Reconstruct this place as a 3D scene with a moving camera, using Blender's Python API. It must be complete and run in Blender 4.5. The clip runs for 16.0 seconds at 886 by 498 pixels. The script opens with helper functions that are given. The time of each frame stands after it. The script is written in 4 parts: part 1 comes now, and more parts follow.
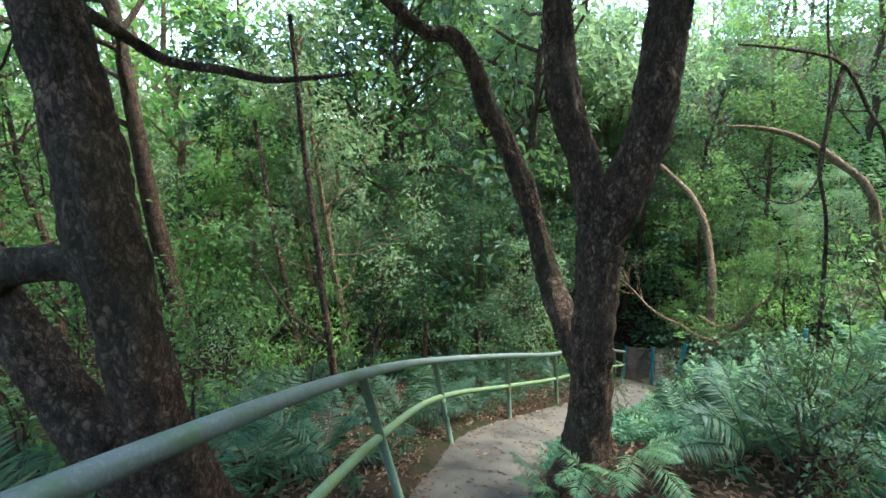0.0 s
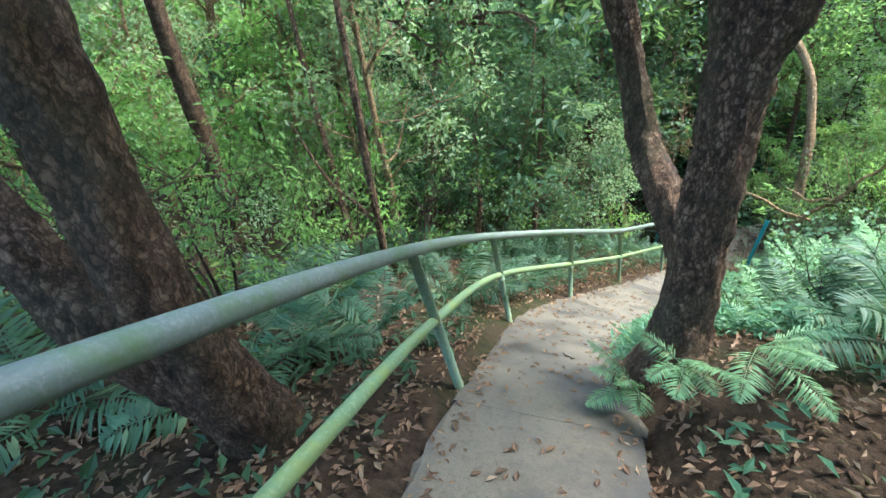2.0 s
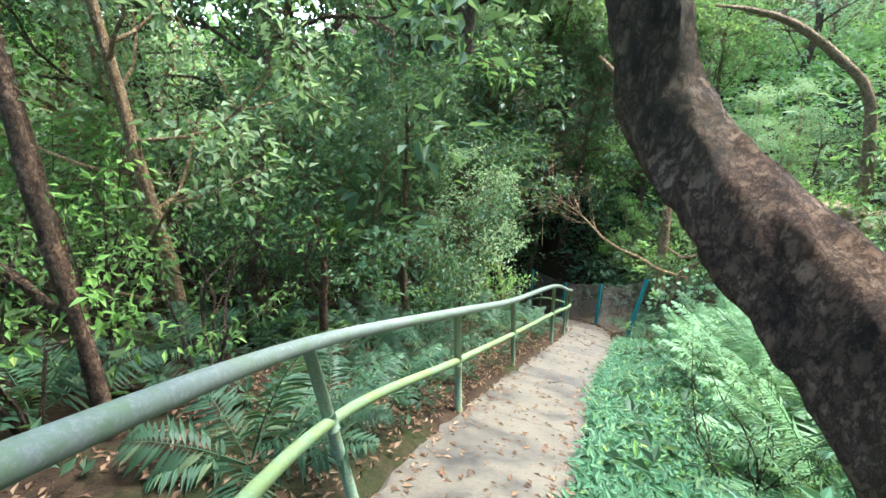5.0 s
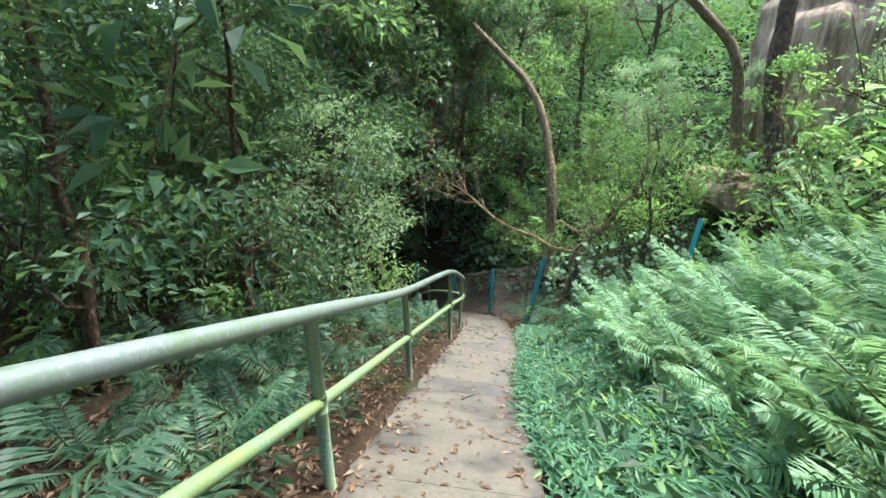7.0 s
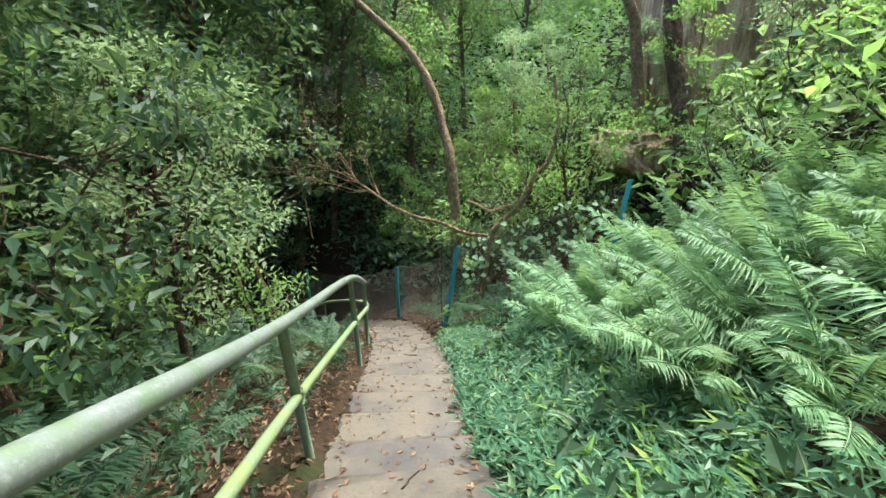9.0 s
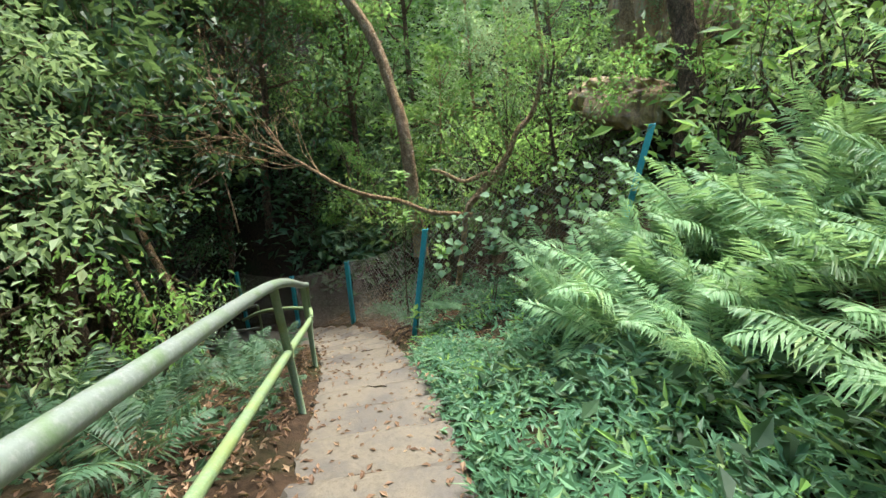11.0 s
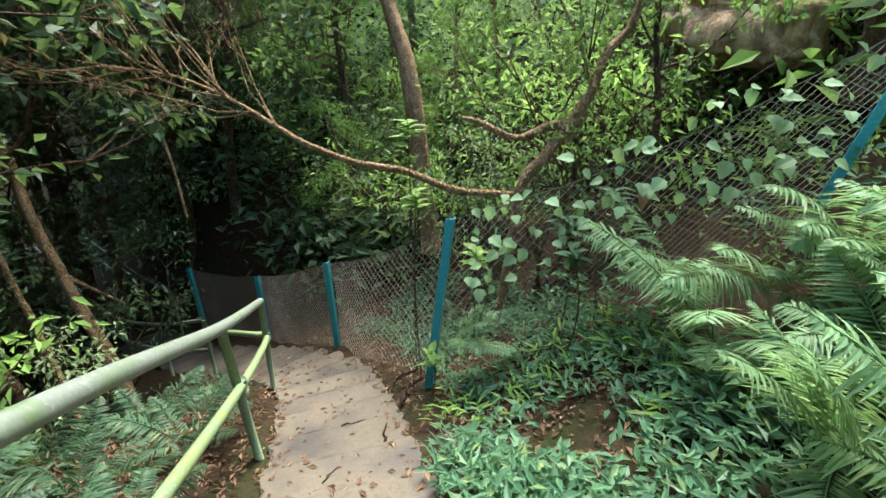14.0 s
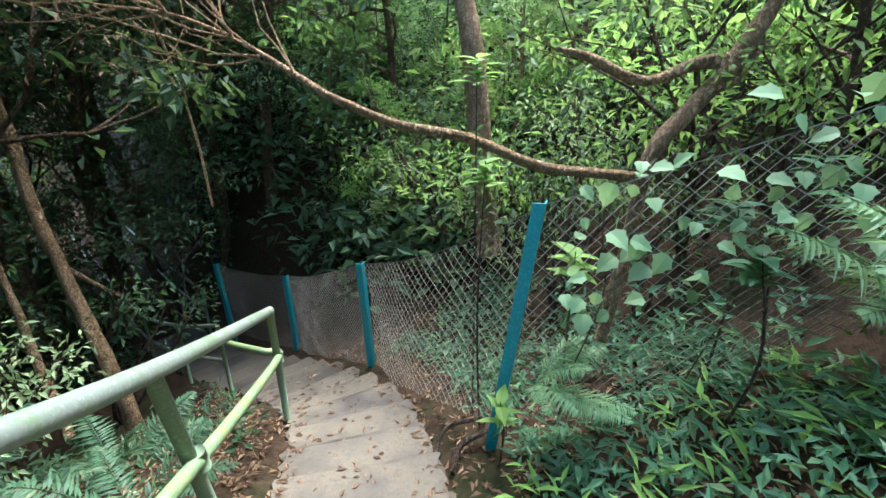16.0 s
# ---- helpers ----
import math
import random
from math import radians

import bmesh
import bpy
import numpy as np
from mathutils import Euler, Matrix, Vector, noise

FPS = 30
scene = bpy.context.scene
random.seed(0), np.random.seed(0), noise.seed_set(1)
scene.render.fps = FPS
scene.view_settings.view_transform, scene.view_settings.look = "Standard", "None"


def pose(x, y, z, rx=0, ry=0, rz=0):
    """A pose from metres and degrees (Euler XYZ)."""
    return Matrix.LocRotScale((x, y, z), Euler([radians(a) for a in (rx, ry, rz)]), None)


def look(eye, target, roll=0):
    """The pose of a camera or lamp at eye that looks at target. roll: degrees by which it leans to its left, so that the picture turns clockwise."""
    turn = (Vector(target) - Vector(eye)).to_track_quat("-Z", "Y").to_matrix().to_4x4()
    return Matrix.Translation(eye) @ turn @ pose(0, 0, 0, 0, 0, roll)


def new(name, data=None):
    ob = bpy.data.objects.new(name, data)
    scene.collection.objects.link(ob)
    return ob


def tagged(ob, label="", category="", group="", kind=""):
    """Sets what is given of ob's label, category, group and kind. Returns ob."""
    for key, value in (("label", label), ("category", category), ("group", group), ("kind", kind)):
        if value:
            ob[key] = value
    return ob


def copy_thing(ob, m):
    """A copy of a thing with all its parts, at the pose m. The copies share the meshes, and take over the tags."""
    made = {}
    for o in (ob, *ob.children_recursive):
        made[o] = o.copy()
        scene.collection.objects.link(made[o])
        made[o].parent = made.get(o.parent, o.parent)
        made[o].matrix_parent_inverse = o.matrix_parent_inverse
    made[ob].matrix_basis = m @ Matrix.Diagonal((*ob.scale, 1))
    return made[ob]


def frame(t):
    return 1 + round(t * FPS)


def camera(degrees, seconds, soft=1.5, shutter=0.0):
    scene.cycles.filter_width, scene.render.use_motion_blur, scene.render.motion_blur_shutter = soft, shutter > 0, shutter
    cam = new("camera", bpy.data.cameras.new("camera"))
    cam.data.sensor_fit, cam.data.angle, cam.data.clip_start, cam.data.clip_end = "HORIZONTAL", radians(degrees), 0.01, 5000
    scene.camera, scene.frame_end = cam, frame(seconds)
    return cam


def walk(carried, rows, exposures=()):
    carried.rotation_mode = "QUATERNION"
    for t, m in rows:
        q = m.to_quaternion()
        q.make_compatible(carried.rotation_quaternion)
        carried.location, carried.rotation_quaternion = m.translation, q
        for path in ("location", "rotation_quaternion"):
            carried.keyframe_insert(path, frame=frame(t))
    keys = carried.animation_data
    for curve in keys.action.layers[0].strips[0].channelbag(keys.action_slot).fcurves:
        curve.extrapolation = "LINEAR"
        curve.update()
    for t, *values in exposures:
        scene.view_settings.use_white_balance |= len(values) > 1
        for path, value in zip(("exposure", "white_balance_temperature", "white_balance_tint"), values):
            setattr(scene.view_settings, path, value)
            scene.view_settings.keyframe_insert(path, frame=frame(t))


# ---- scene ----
cam = camera(87.9, 16.0)
PATH = [
    (0, (0.0, 0.0, 1.5), (-0.155, 1.948, 1.073), -0.6),
    (0.5, (0.015, 0.03, 1.537), (-0.295, 1.925, 0.976), -0.4),
    (1, (-0.116, 0.174, 1.488), (-0.58, 1.94, 0.673), -0.6),
    (1.5, (-0.137, 0.352, 1.358), (-0.538, 2.115, 0.503), -2.3),
    (2, (-0.141, 0.581, 1.197), (-0.501, 2.323, 0.284), -3.4),
    (2.5, (-0.152, 0.919, 1.107), (-0.468, 2.684, 0.221), -3.4),
    (3, (-0.135, 1.293, 0.933), (-0.391, 3.081, 0.075), -2.2),
    (3.5, (-0.166, 1.646, 0.816), (-0.351, 3.466, 0.01), -1.3),
    (4, (-0.105, 2.057, 0.646), (-0.211, 3.911, -0.096), -0.4),
    (4.5, (-0.128, 2.396, 0.515), (-0.123, 4.281, -0.154), 0.4),
    (5, (-0.057, 2.77, 0.362), (0.129, 4.645, -0.31), 1.7),
    (7.5, (0.386, 4.726, -0.665), (1.193, 6.446, -1.291), 2.3),
    (8, (0.496, 5.122, -0.801), (1.426, 6.792, -1.392), 1.6),
    (8.5, (0.652, 5.472, -0.932), (1.675, 7.072, -1.56), 1.0),
    (9, (0.84, 5.81, -1.084), (1.942, 7.349, -1.731), 0.4),
    (11.5, (1.925, 7.727, -1.939), (3.205, 9.086, -2.654), -1.1),
    (12, (2.182, 8.112, -2.146), (3.47, 9.452, -2.884), -0.7),
    (12.5, (2.454, 8.491, -2.354), (3.738, 9.838, -3.089), -1.0),
    (13, (2.718, 8.834, -2.442), (3.999, 10.183, -3.176), -0.9),
    (13.5, (2.957, 9.134, -2.443), (4.225, 10.482, -3.2), -0.9),
    (14, (3.113, 9.391, -2.491), (4.369, 10.749, -3.251), -0.6),
    (14.5, (3.375, 9.587, -2.659), (4.572, 11.004, -3.407), -1.0),
    (15, (3.439, 9.896, -2.776), (4.589, 11.354, -3.518), -0.8),
    (15.5, (3.594, 10.14, -2.899), (4.729, 11.615, -3.632), -0.6),
    (16, (3.752, 10.379, -2.995), (4.865, 11.865, -3.738), -0.8),
]
walk(cam, [(t, look(eye, target, roll)) for t, eye, target, roll in PATH], exposures=[(0, 3.2, 6000, 6), (1.5, 3.85, 6100, 6), (5, 3.9, 6150, 8), (8, 3.45, 6300, 10), (10, 3.45, 6900, 10), (14, 3.6, 6900, 11), (16, 3.85, 6100, 12)])

# ---- light ----
world = bpy.data.worlds.new("world")
scene.world = world
world.use_nodes = True
wn = world.node_tree.nodes
sky = wn.new("ShaderNodeTexSky")
sky.sky_type, sky.sun_disc = "NISHITA", False
SUN_UP, SUN_ROUND = radians(62), radians(62)
sky.sun_elevation, sky.sun_rotation = SUN_UP, SUN_ROUND
world.node_tree.links.new(sky.outputs[0], wn["Background"].inputs[0])
wn["Background"].inputs[1].default_value = 0.15
sun = new("sun", bpy.data.lights.new("sun", "SUN"))
sun.data.energy, sun.data.angle, sun.data.color = 1.3, radians(30), (1.0, 0.96, 0.9)
sun.matrix_world = look((0, 0, 30), (-math.sin(SUN_ROUND) * 30 / math.tan(SUN_UP), -math.cos(SUN_ROUND) * 30 / math.tan(SUN_UP), 0))


# ---- materials ----
def mat(name, rough=0.7, metal=0.0):
    m = bpy.data.materials.new(name)
    m.use_nodes = True
    b = m.node_tree.nodes["Principled BSDF"]
    b.inputs["Roughness"].default_value, b.inputs["Metallic"].default_value = rough, metal
    return m, m.node_tree, b


def node(tree, kind, **values):
    n = tree.nodes.new(kind)
    for k, v in values.items():
        n.inputs[k.replace("_", " ")].default_value = v
    return n


def ramp(tree, fac, stops):
    r = tree.nodes.new("ShaderNodeValToRGB")
    e = r.color_ramp.elements
    while len(e) < len(stops):
        e.new(0.5)
    for el, (p, c) in zip(e, stops):
        el.position, el.color = p, (*c, 1)
    tree.links.new(fac, r.inputs[0])
    return r.outputs[0]


def mix(tree, fac, a, b):
    m = tree.nodes.new("ShaderNodeMix")
    m.data_type = "RGBA"
    for s, v in ((m.inputs[0], fac), (m.inputs[6], a), (m.inputs[7], b)):
        if isinstance(v, (tuple, float)):
            s.default_value = (*v, 1) if isinstance(v, tuple) else v
        else:
            tree.links.new(v, s)
    return m.outputs[2]


def noise_of(tree, scale, detail=5.0, rough=0.6, space="Object"):
    c = tree.nodes.new("ShaderNodeTexCoord")
    n = node(tree, "ShaderNodeTexNoise", Scale=scale, Detail=detail, Roughness=rough)
    tree.links.new(c.outputs[space], n.inputs[0])
    return n.outputs[0]


def bumped(tree, b, height, strength=0.5, distance=0.02):
    k = node(tree, "ShaderNodeBump", Strength=strength, Distance=distance)
    tree.links.new(height, k.inputs["Height"])
    tree.links.new(k.outputs[0], b.inputs["Normal"])


def leaf_material(name, dark, light, old, translucent=0.4, rough=0.55, old_share=0.06):
    m, tr, b = mat(name, rough)
    b.inputs["Specular IOR Level"].default_value = 0.22
    g = tr.nodes.new("ShaderNodeNewGeometry")
    o = tr.nodes.new("ShaderNodeObjectInfo")
    c = ramp(tr, g.outputs["Random Per Island"], [(0, dark), (0.5, tuple((p + q) / 2 for p, q in zip(dark, light))), (1 - old_share, light), (1, old)])
    patch = noise_of(tr, 1.3, 2.0)
    c = mix(tr, patch, c, dark)
    h = node(tr, "ShaderNodeHueSaturation", Saturation=0.88)
    k = tr.nodes.new("ShaderNodeMapRange")
    k.inputs[3].default_value, k.inputs[4].default_value = 0.75, 1.3
    tr.links.new(o.outputs["Random"], k.inputs[0])
    tr.links.new(k.outputs[0], h.inputs["Value"])
    tr.links.new(c, h.inputs["Color"])
    tr.links.new(h.outputs[0], b.inputs["Base Color"])
    t = tr.nodes.new("ShaderNodeBsdfTranslucent")
    warm = mix(tr, 0.35, h.outputs[0], (0.25, 0.38, 0.08))
    tr.links.new(warm, t.inputs[0])
    s = tr.nodes.new("ShaderNodeMixShader")
    s.inputs[0].default_value = translucent
    tr.links.new(b.outputs[0], s.inputs[1])
    tr.links.new(t.outputs[0], s.inputs[2])
    tr.links.new(s.outputs[0], tr.nodes["Material Output"].inputs[0])
    return m


LEAF = leaf_material("leaf_green", (0.06, 0.14, 0.03), (0.17, 0.32, 0.06), (0.34, 0.38, 0.08), 0.5)
# Deep green leaves, darkened so that the colour also carries shade.
LEAF_DARK = leaf_material("leaf_deep_shaded_green", (0.024, 0.068, 0.03), (0.065, 0.15, 0.058), (0.17, 0.24, 0.09), 0.35, 0.5)
LEAF_PALE = leaf_material("leaf_pale_green", (0.18, 0.28, 0.12), (0.38, 0.50, 0.25), (0.52, 0.52, 0.22), 0.5)
LEAF_BRIGHT = leaf_material("leaf_fresh_green", (0.11, 0.26, 0.035), (0.26, 0.46, 0.08), (0.45, 0.5, 0.1), 0.55)
FERN = leaf_material("fern_green", (0.10, 0.23, 0.095), (0.25, 0.44, 0.18), (0.38, 0.44, 0.14), 0.45, 0.45)
HERB = leaf_material("herb_green", (0.033, 0.11, 0.055), (0.105, 0.25, 0.105), (0.28, 0.36, 0.1), 0.35, 0.42)
# Darker copy of the fern green, with shade put into the colour.
FERN_SHADED = leaf_material("shaded_fern_green", (0.025, 0.075, 0.035), (0.065, 0.15, 0.065), (0.2, 0.24, 0.08), 0.3, 0.5)
DRY = leaf_material("dry_leaf", (0.11, 0.055, 0.028), (0.34, 0.19, 0.095), (0.48, 0.34, 0.19), 0.15, 0.7, 0.2)


def bark_material(name, dark, light, patch, moss=0.3):
    m, tr, b = mat(name, 0.85)
    b.inputs["Specular IOR Level"].default_value = 0.2
    tc = tr.nodes.new("ShaderNodeTexCoord")
    mp = node(tr, "ShaderNodeMapping", Scale=(1, 1, 0.6))
    tr.links.new(tc.outputs["Object"], mp.inputs[0])
    v = node(tr, "ShaderNodeTexVoronoi", Scale=38.0)
    v.feature = "DISTANCE_TO_EDGE"
    n = node(tr, "ShaderNodeTexNoise", Scale=14.0, Detail=10.0, Roughness=0.75)
    w = mix(tr, 0.12, mp.outputs[0], n.outputs[1])
    tr.links.new(mp.outputs[0], n.inputs[0])
    tr.links.new(w, v.inputs[0])
    c = ramp(tr, n.outputs[0], [(0.36, dark), (0.52, light), (0.66, patch)])
    cr = ramp(tr, v.outputs[0], [(0.0, (0.25, 0.25, 0.25)), (0.2, (1, 1, 1))])
    c = mix(tr, cr, tuple(x * 0.4 for x in dark), c)
    big = ramp(tr, noise_of(tr, 2.2, 4.0), [(0.48, (0, 0, 0)), (0.66, (moss, moss, moss))])
    c = mix(tr, big, c, (0.09, 0.10, 0.05))
    tr.links.new(c, b.inputs["Base Color"])
    add = tr.nodes.new("ShaderNodeMath")
    tr.links.new(cr, add.inputs[0])
    tr.links.new(n.outputs[0], add.inputs[1])
    bumped(tr, b, add.outputs[0], 1.0, 0.06)
    return m


BARK = bark_material("brown_bark", (0.065, 0.042, 0.027), (0.23, 0.135, 0.078), (0.40, 0.27, 0.165), 0.35)
BARK_PALE = bark_material("tan_bark", (0.27, 0.165, 0.08), (0.55, 0.36, 0.19), (0.56, 0.43, 0.28), 0.2)
BARK_RED = bark_material("dark_twig_bark", (0.06, 0.04, 0.028), (0.14, 0.095, 0.065), (0.22, 0.17, 0.12), 0.1)


def ground_material():
    m, tr, b = mat("leaf_litter_soil", 0.95)
    b.inputs["Specular IOR Level"].default_value = 0.05
    n1, n2, n3 = noise_of(tr, 0.7, 4.0), noise_of(tr, 14.0, 6.0, 0.7), noise_of(tr, 70.0, 4.0, 0.7)
    soil = ramp(tr, n2, [(0.3, (0.014, 0.010, 0.007)), (0.55, (0.045, 0.03, 0.019)), (0.78, (0.075, 0.048, 0.028))])
    green = ramp(tr, n3, [(0.3, (0.008, 0.018, 0.006)), (0.7, (0.035, 0.06, 0.018))])
    f = ramp(tr, n1, [(0.5, (0, 0, 0)), (0.64, (0.6, 0.6, 0.6))])
    tr.links.new(mix(tr, f, soil, green), b.inputs["Base Color"])
    bumped(tr, b, n3, 0.8, 0.03)
    return m


GROUND = ground_material()


def concrete_material(name, dark, light, stain):
    m, tr, b = mat(name, 0.8)
    n1, n2, n3 = noise_of(tr, 1.6, 6.0, 0.65), noise_of(tr, 30.0, 5.0, 0.7), noise_of(tr, 160.0, 3.0)
    c = ramp(tr, n1, [(0.38, dark), (0.57, light)])
    c = mix(tr, ramp(tr, n2, [(0.5, (0, 0, 0)), (0.75, (0.7, 0.7, 0.7))]), c, stain)
    c = mix(tr, ramp(tr, n3, [(0.35, (0.5, 0.5, 0.5)), (0.5, (0, 0, 0))]), c, tuple(x * 0.6 for x in dark))
    tr.links.new(c, b.inputs["Base Color"])
    rr = ramp(tr, n1, [(0.3, (0.5, 0.5, 0.5)), (0.6, (0.85, 0.85, 0.85))])
    tr.links.new(rr, b.inputs["Roughness"])
    bumped(tr, b, n2, 0.5, 0.008)
    return m


CONCRETE = concrete_material("worn_concrete", (0.026, 0.022, 0.016), (0.098, 0.083, 0.056), (0.028, 0.021, 0.012))
def rock_material():
    """Ochre rock with dark water streaks running down it."""
    m, tr, b = mat("weathered_rock", 0.85)
    tc = tr.nodes.new("ShaderNodeTexCoord")
    mp = node(tr, "ShaderNodeMapping", Scale=(1, 1, 0.16))
    tr.links.new(tc.outputs["Object"], mp.inputs[0])
    n = node(tr, "ShaderNodeTexNoise", Scale=7.0, Detail=7.0, Roughness=0.65)
    tr.links.new(mp.outputs[0], n.inputs[0])
    c = ramp(tr, n.outputs[0], [(0.3, (0.05, 0.04, 0.033)), (0.45, (0.24, 0.14, 0.07)), (0.56, (0.42, 0.28, 0.14)), (0.72, (0.38, 0.32, 0.25))])
    grain = noise_of(tr, 22.0, 6.0, 0.7)
    c = mix(tr, ramp(tr, grain, [(0.45, (0, 0, 0)), (0.7, (0.6, 0.6, 0.6))]), c, (0.12, 0.09, 0.065))
    tr.links.new(c, b.inputs["Base Color"])
    bumped(tr, b, grain, 0.8, 0.04)
    return m


ROCK = rock_material()


def paint_material(name, base, worn, moss, moss_at=0.55, rough=0.5):
    m, tr, b = mat(name, rough)
    n1, n2 = noise_of(tr, 6.0, 6.0, 0.7), noise_of(tr, 60.0, 5.0, 0.7)
    c = mix(tr, ramp(tr, n2, [(0.5, (0, 0, 0)), (0.64, (1, 1, 1))]), base, worn)
    c = mix(tr, ramp(tr, n1, [(moss_at, (0, 0, 0)), (moss_at + 0.16, (0.85, 0.85, 0.85))]), c, moss)
    tr.links.new(c, b.inputs["Base Color"])
    bumped(tr, b, n2, 0.35, 0.004)
    return m


RAIL_TOP = paint_material("weathered_rail_paint", (0.115, 0.142, 0.118), (0.175, 0.19, 0.172), (0.075, 0.125, 0.05), 0.48)
RAIL_LOW = paint_material("mossy_rail_paint", (0.10, 0.165, 0.075), (0.17, 0.22, 0.115), (0.135, 0.18, 0.05), 0.45, 0.7)
POST_PAINT = paint_material("mossy_post_paint", (0.12, 0.185, 0.11), (0.22, 0.26, 0.18), (0.15, 0.175, 0.06), 0.5, 0.7)
TEAL = paint_material("teal_post_paint", (0.0, 0.22, 0.25), (0.03, 0.30, 0.33), (0.12, 0.10, 0.07), 0.6)
WIRE = paint_material("galvanised_wire", (0.17, 0.16, 0.135), (0.27, 0.25, 0.21), (0.14, 0.085, 0.05), 0.55, 0.5)
SIGN_BLUE = paint_material("blue_marker_paint", (0.02, 0.33, 0.50), (0.10, 0.42, 0.55), (0.45, 0.5, 0.5), 0.62)


# ---- mesh tools ----
class Geo:
    def __init__(self):
        self.v, self.f, self.n = [], [], 0

    def add(self, verts, faces):
        verts = np.asarray(verts, float).reshape(-1, 3)
        faces = np.asarray(faces, int)
        self.v.append(verts)
        self.f.extend((faces + self.n).tolist())
        self.n += len(verts)

    def mesh(self, name, material, smooth=False):
        me = bpy.data.meshes.new(name)
        me.from_pydata(np.concatenate(self.v).tolist() if self.v else [], [], self.f)
        me.materials.append(material)
        if smooth:
            me.polygons.foreach_set("use_smooth", [True] * len(me.polygons))
        me.update()
        return me


def part(name, geo, material, parent=None, label="", smooth=False, at=None):
    ob = new(name, geo.mesh(name, material, smooth) if isinstance(geo, Geo) else geo)
    if parent:
        ob.parent = parent
    if at is not None:
        ob.matrix_basis = at
    if label:
        ob["label"] = label
    return ob


def spline(pts, sub=5):
    p = np.asarray(pts, float)
    if sub < 2 or len(p) < 3:
        return p
    q = np.vstack([2 * p[0] - p[1], p, 2 * p[-1] - p[-2]])
    t = np.linspace(0, 1, sub, endpoint=False)[:, None]
    out = []
    for a, b, c, d in zip(q, q[1:], q[2:], q[3:]):
        out.append(0.5 * (2 * b + (c - a) * t + (2 * a - 5 * b + 4 * c - d) * t**2 + (3 * b - a - 3 * c + d) * t**3))
    return np.vstack(out + [p[-1:]])


def tube(geo, pts, radii, sides=8, sub=5, lump=0.0, cap=True):
    """A round bar along a smooth line; radii one for each point; lump: unevenness as a share of the radius."""
    line = spline(np.c_[np.asarray(pts, float), np.broadcast_to(np.asarray(radii, float), len(pts))], sub)
    c, r = line[:, :3], np.maximum(line[:, 3], 0.0008)
    d = np.gradient(c, axis=0)
    d /= np.linalg.norm(d, axis=1)[:, None] + 1e-9
    ref = np.array([0.0, 0, 1]) if abs(d[:, 2]).mean() < 0.8 else np.array([0.0, 1, 0])
    a = np.cross(d, ref)
    a /= np.linalg.norm(a, axis=1)[:, None] + 1e-9
    b = np.cross(d, a)
    th = np.linspace(0, 2 * np.pi, sides, endpoint=False)
    wob = 1.0
    if lump:
        wob = np.array([[1 + lump * noise.noise((c[i][0] * 3 + 2 * math.cos(k), c[i][1] * 3 + 2 * math.sin(k), c[i][2] * 3)) + 0.5 * lump * noise.noise((c[i][0] * 9 + 4 * math.cos(k), c[i][1] * 9 + 4 * math.sin(k), c[i][2] * 9)) + 0.35 * lump * noise.noise((c[i][0] * 22 + 7 * math.cos(k), c[i][1] * 22 + 7 * math.sin(k), c[i][2] * 18)) for k in th] for i in range(len(c))])
    rr = r[:, None] * wob if lump else np.repeat(r[:, None], sides, 1)
    v = c[:, None] + rr[..., None] * (np.cos(th)[None, :, None] * a[:, None] + np.sin(th)[None, :, None] * b[:, None])
    n = len(c)
    i, j = np.meshgrid(np.arange(n - 1), np.arange(sides), indexing="ij")
    k = (j + 1) % sides
    f = np.stack([i * sides + j, i * sides + k, (i + 1) * sides + k, (i + 1) * sides + j], -1).reshape(-1, 4)
    geo.add(v, f)
    if cap:
        geo.f.append([geo.n - sides + s for s in range(sides)][::-1])
        geo.f.append([geo.n - n * sides + s for s in range(sides)])


def leaves(geo, base, axis, up, length, width, fold=0.18, plain=False):
    """Many leaves at once: each a folded, pointed blade of four triangles, or of two where it stays far off."""
    base, axis, up = (np.asarray(x, float) for x in (base, axis, up))
    axis = axis / (np.linalg.norm(axis, axis=1)[:, None] + 1e-9)
    side = np.cross(axis, up)
    side /= np.linalg.norm(side, axis=1)[:, None] + 1e-9
    nrm = np.cross(side, axis)
    L, W = np.broadcast_to(length, len(base))[:, None], np.broadcast_to(width, len(base))[:, None]
    mid = base + axis * L * 0.5 - nrm * W * fold
    tip = base + axis * L - nrm * L * 0.12
    lft, rgt = base + axis * L * 0.42 - side * W * 0.5 + nrm * W * fold, base + axis * L * 0.42 + side * W * 0.5 + nrm * W * fold
    if plain:
        geo.add(np.stack([base, rgt, tip, lft], 1).reshape(-1, 3), np.arange(len(base) * 4).reshape(-1, 4))
        return
    v = np.stack([base, lft, mid, rgt, tip], 1).reshape(-1, 3)
    k = np.arange(len(base))[:, None] * 5
    f = np.concatenate([k + q for q in ([[0, 2, 1]], [[0, 3, 2]], [[1, 2, 4]], [[2, 3, 4]])], 0)
    geo.add(v, f)


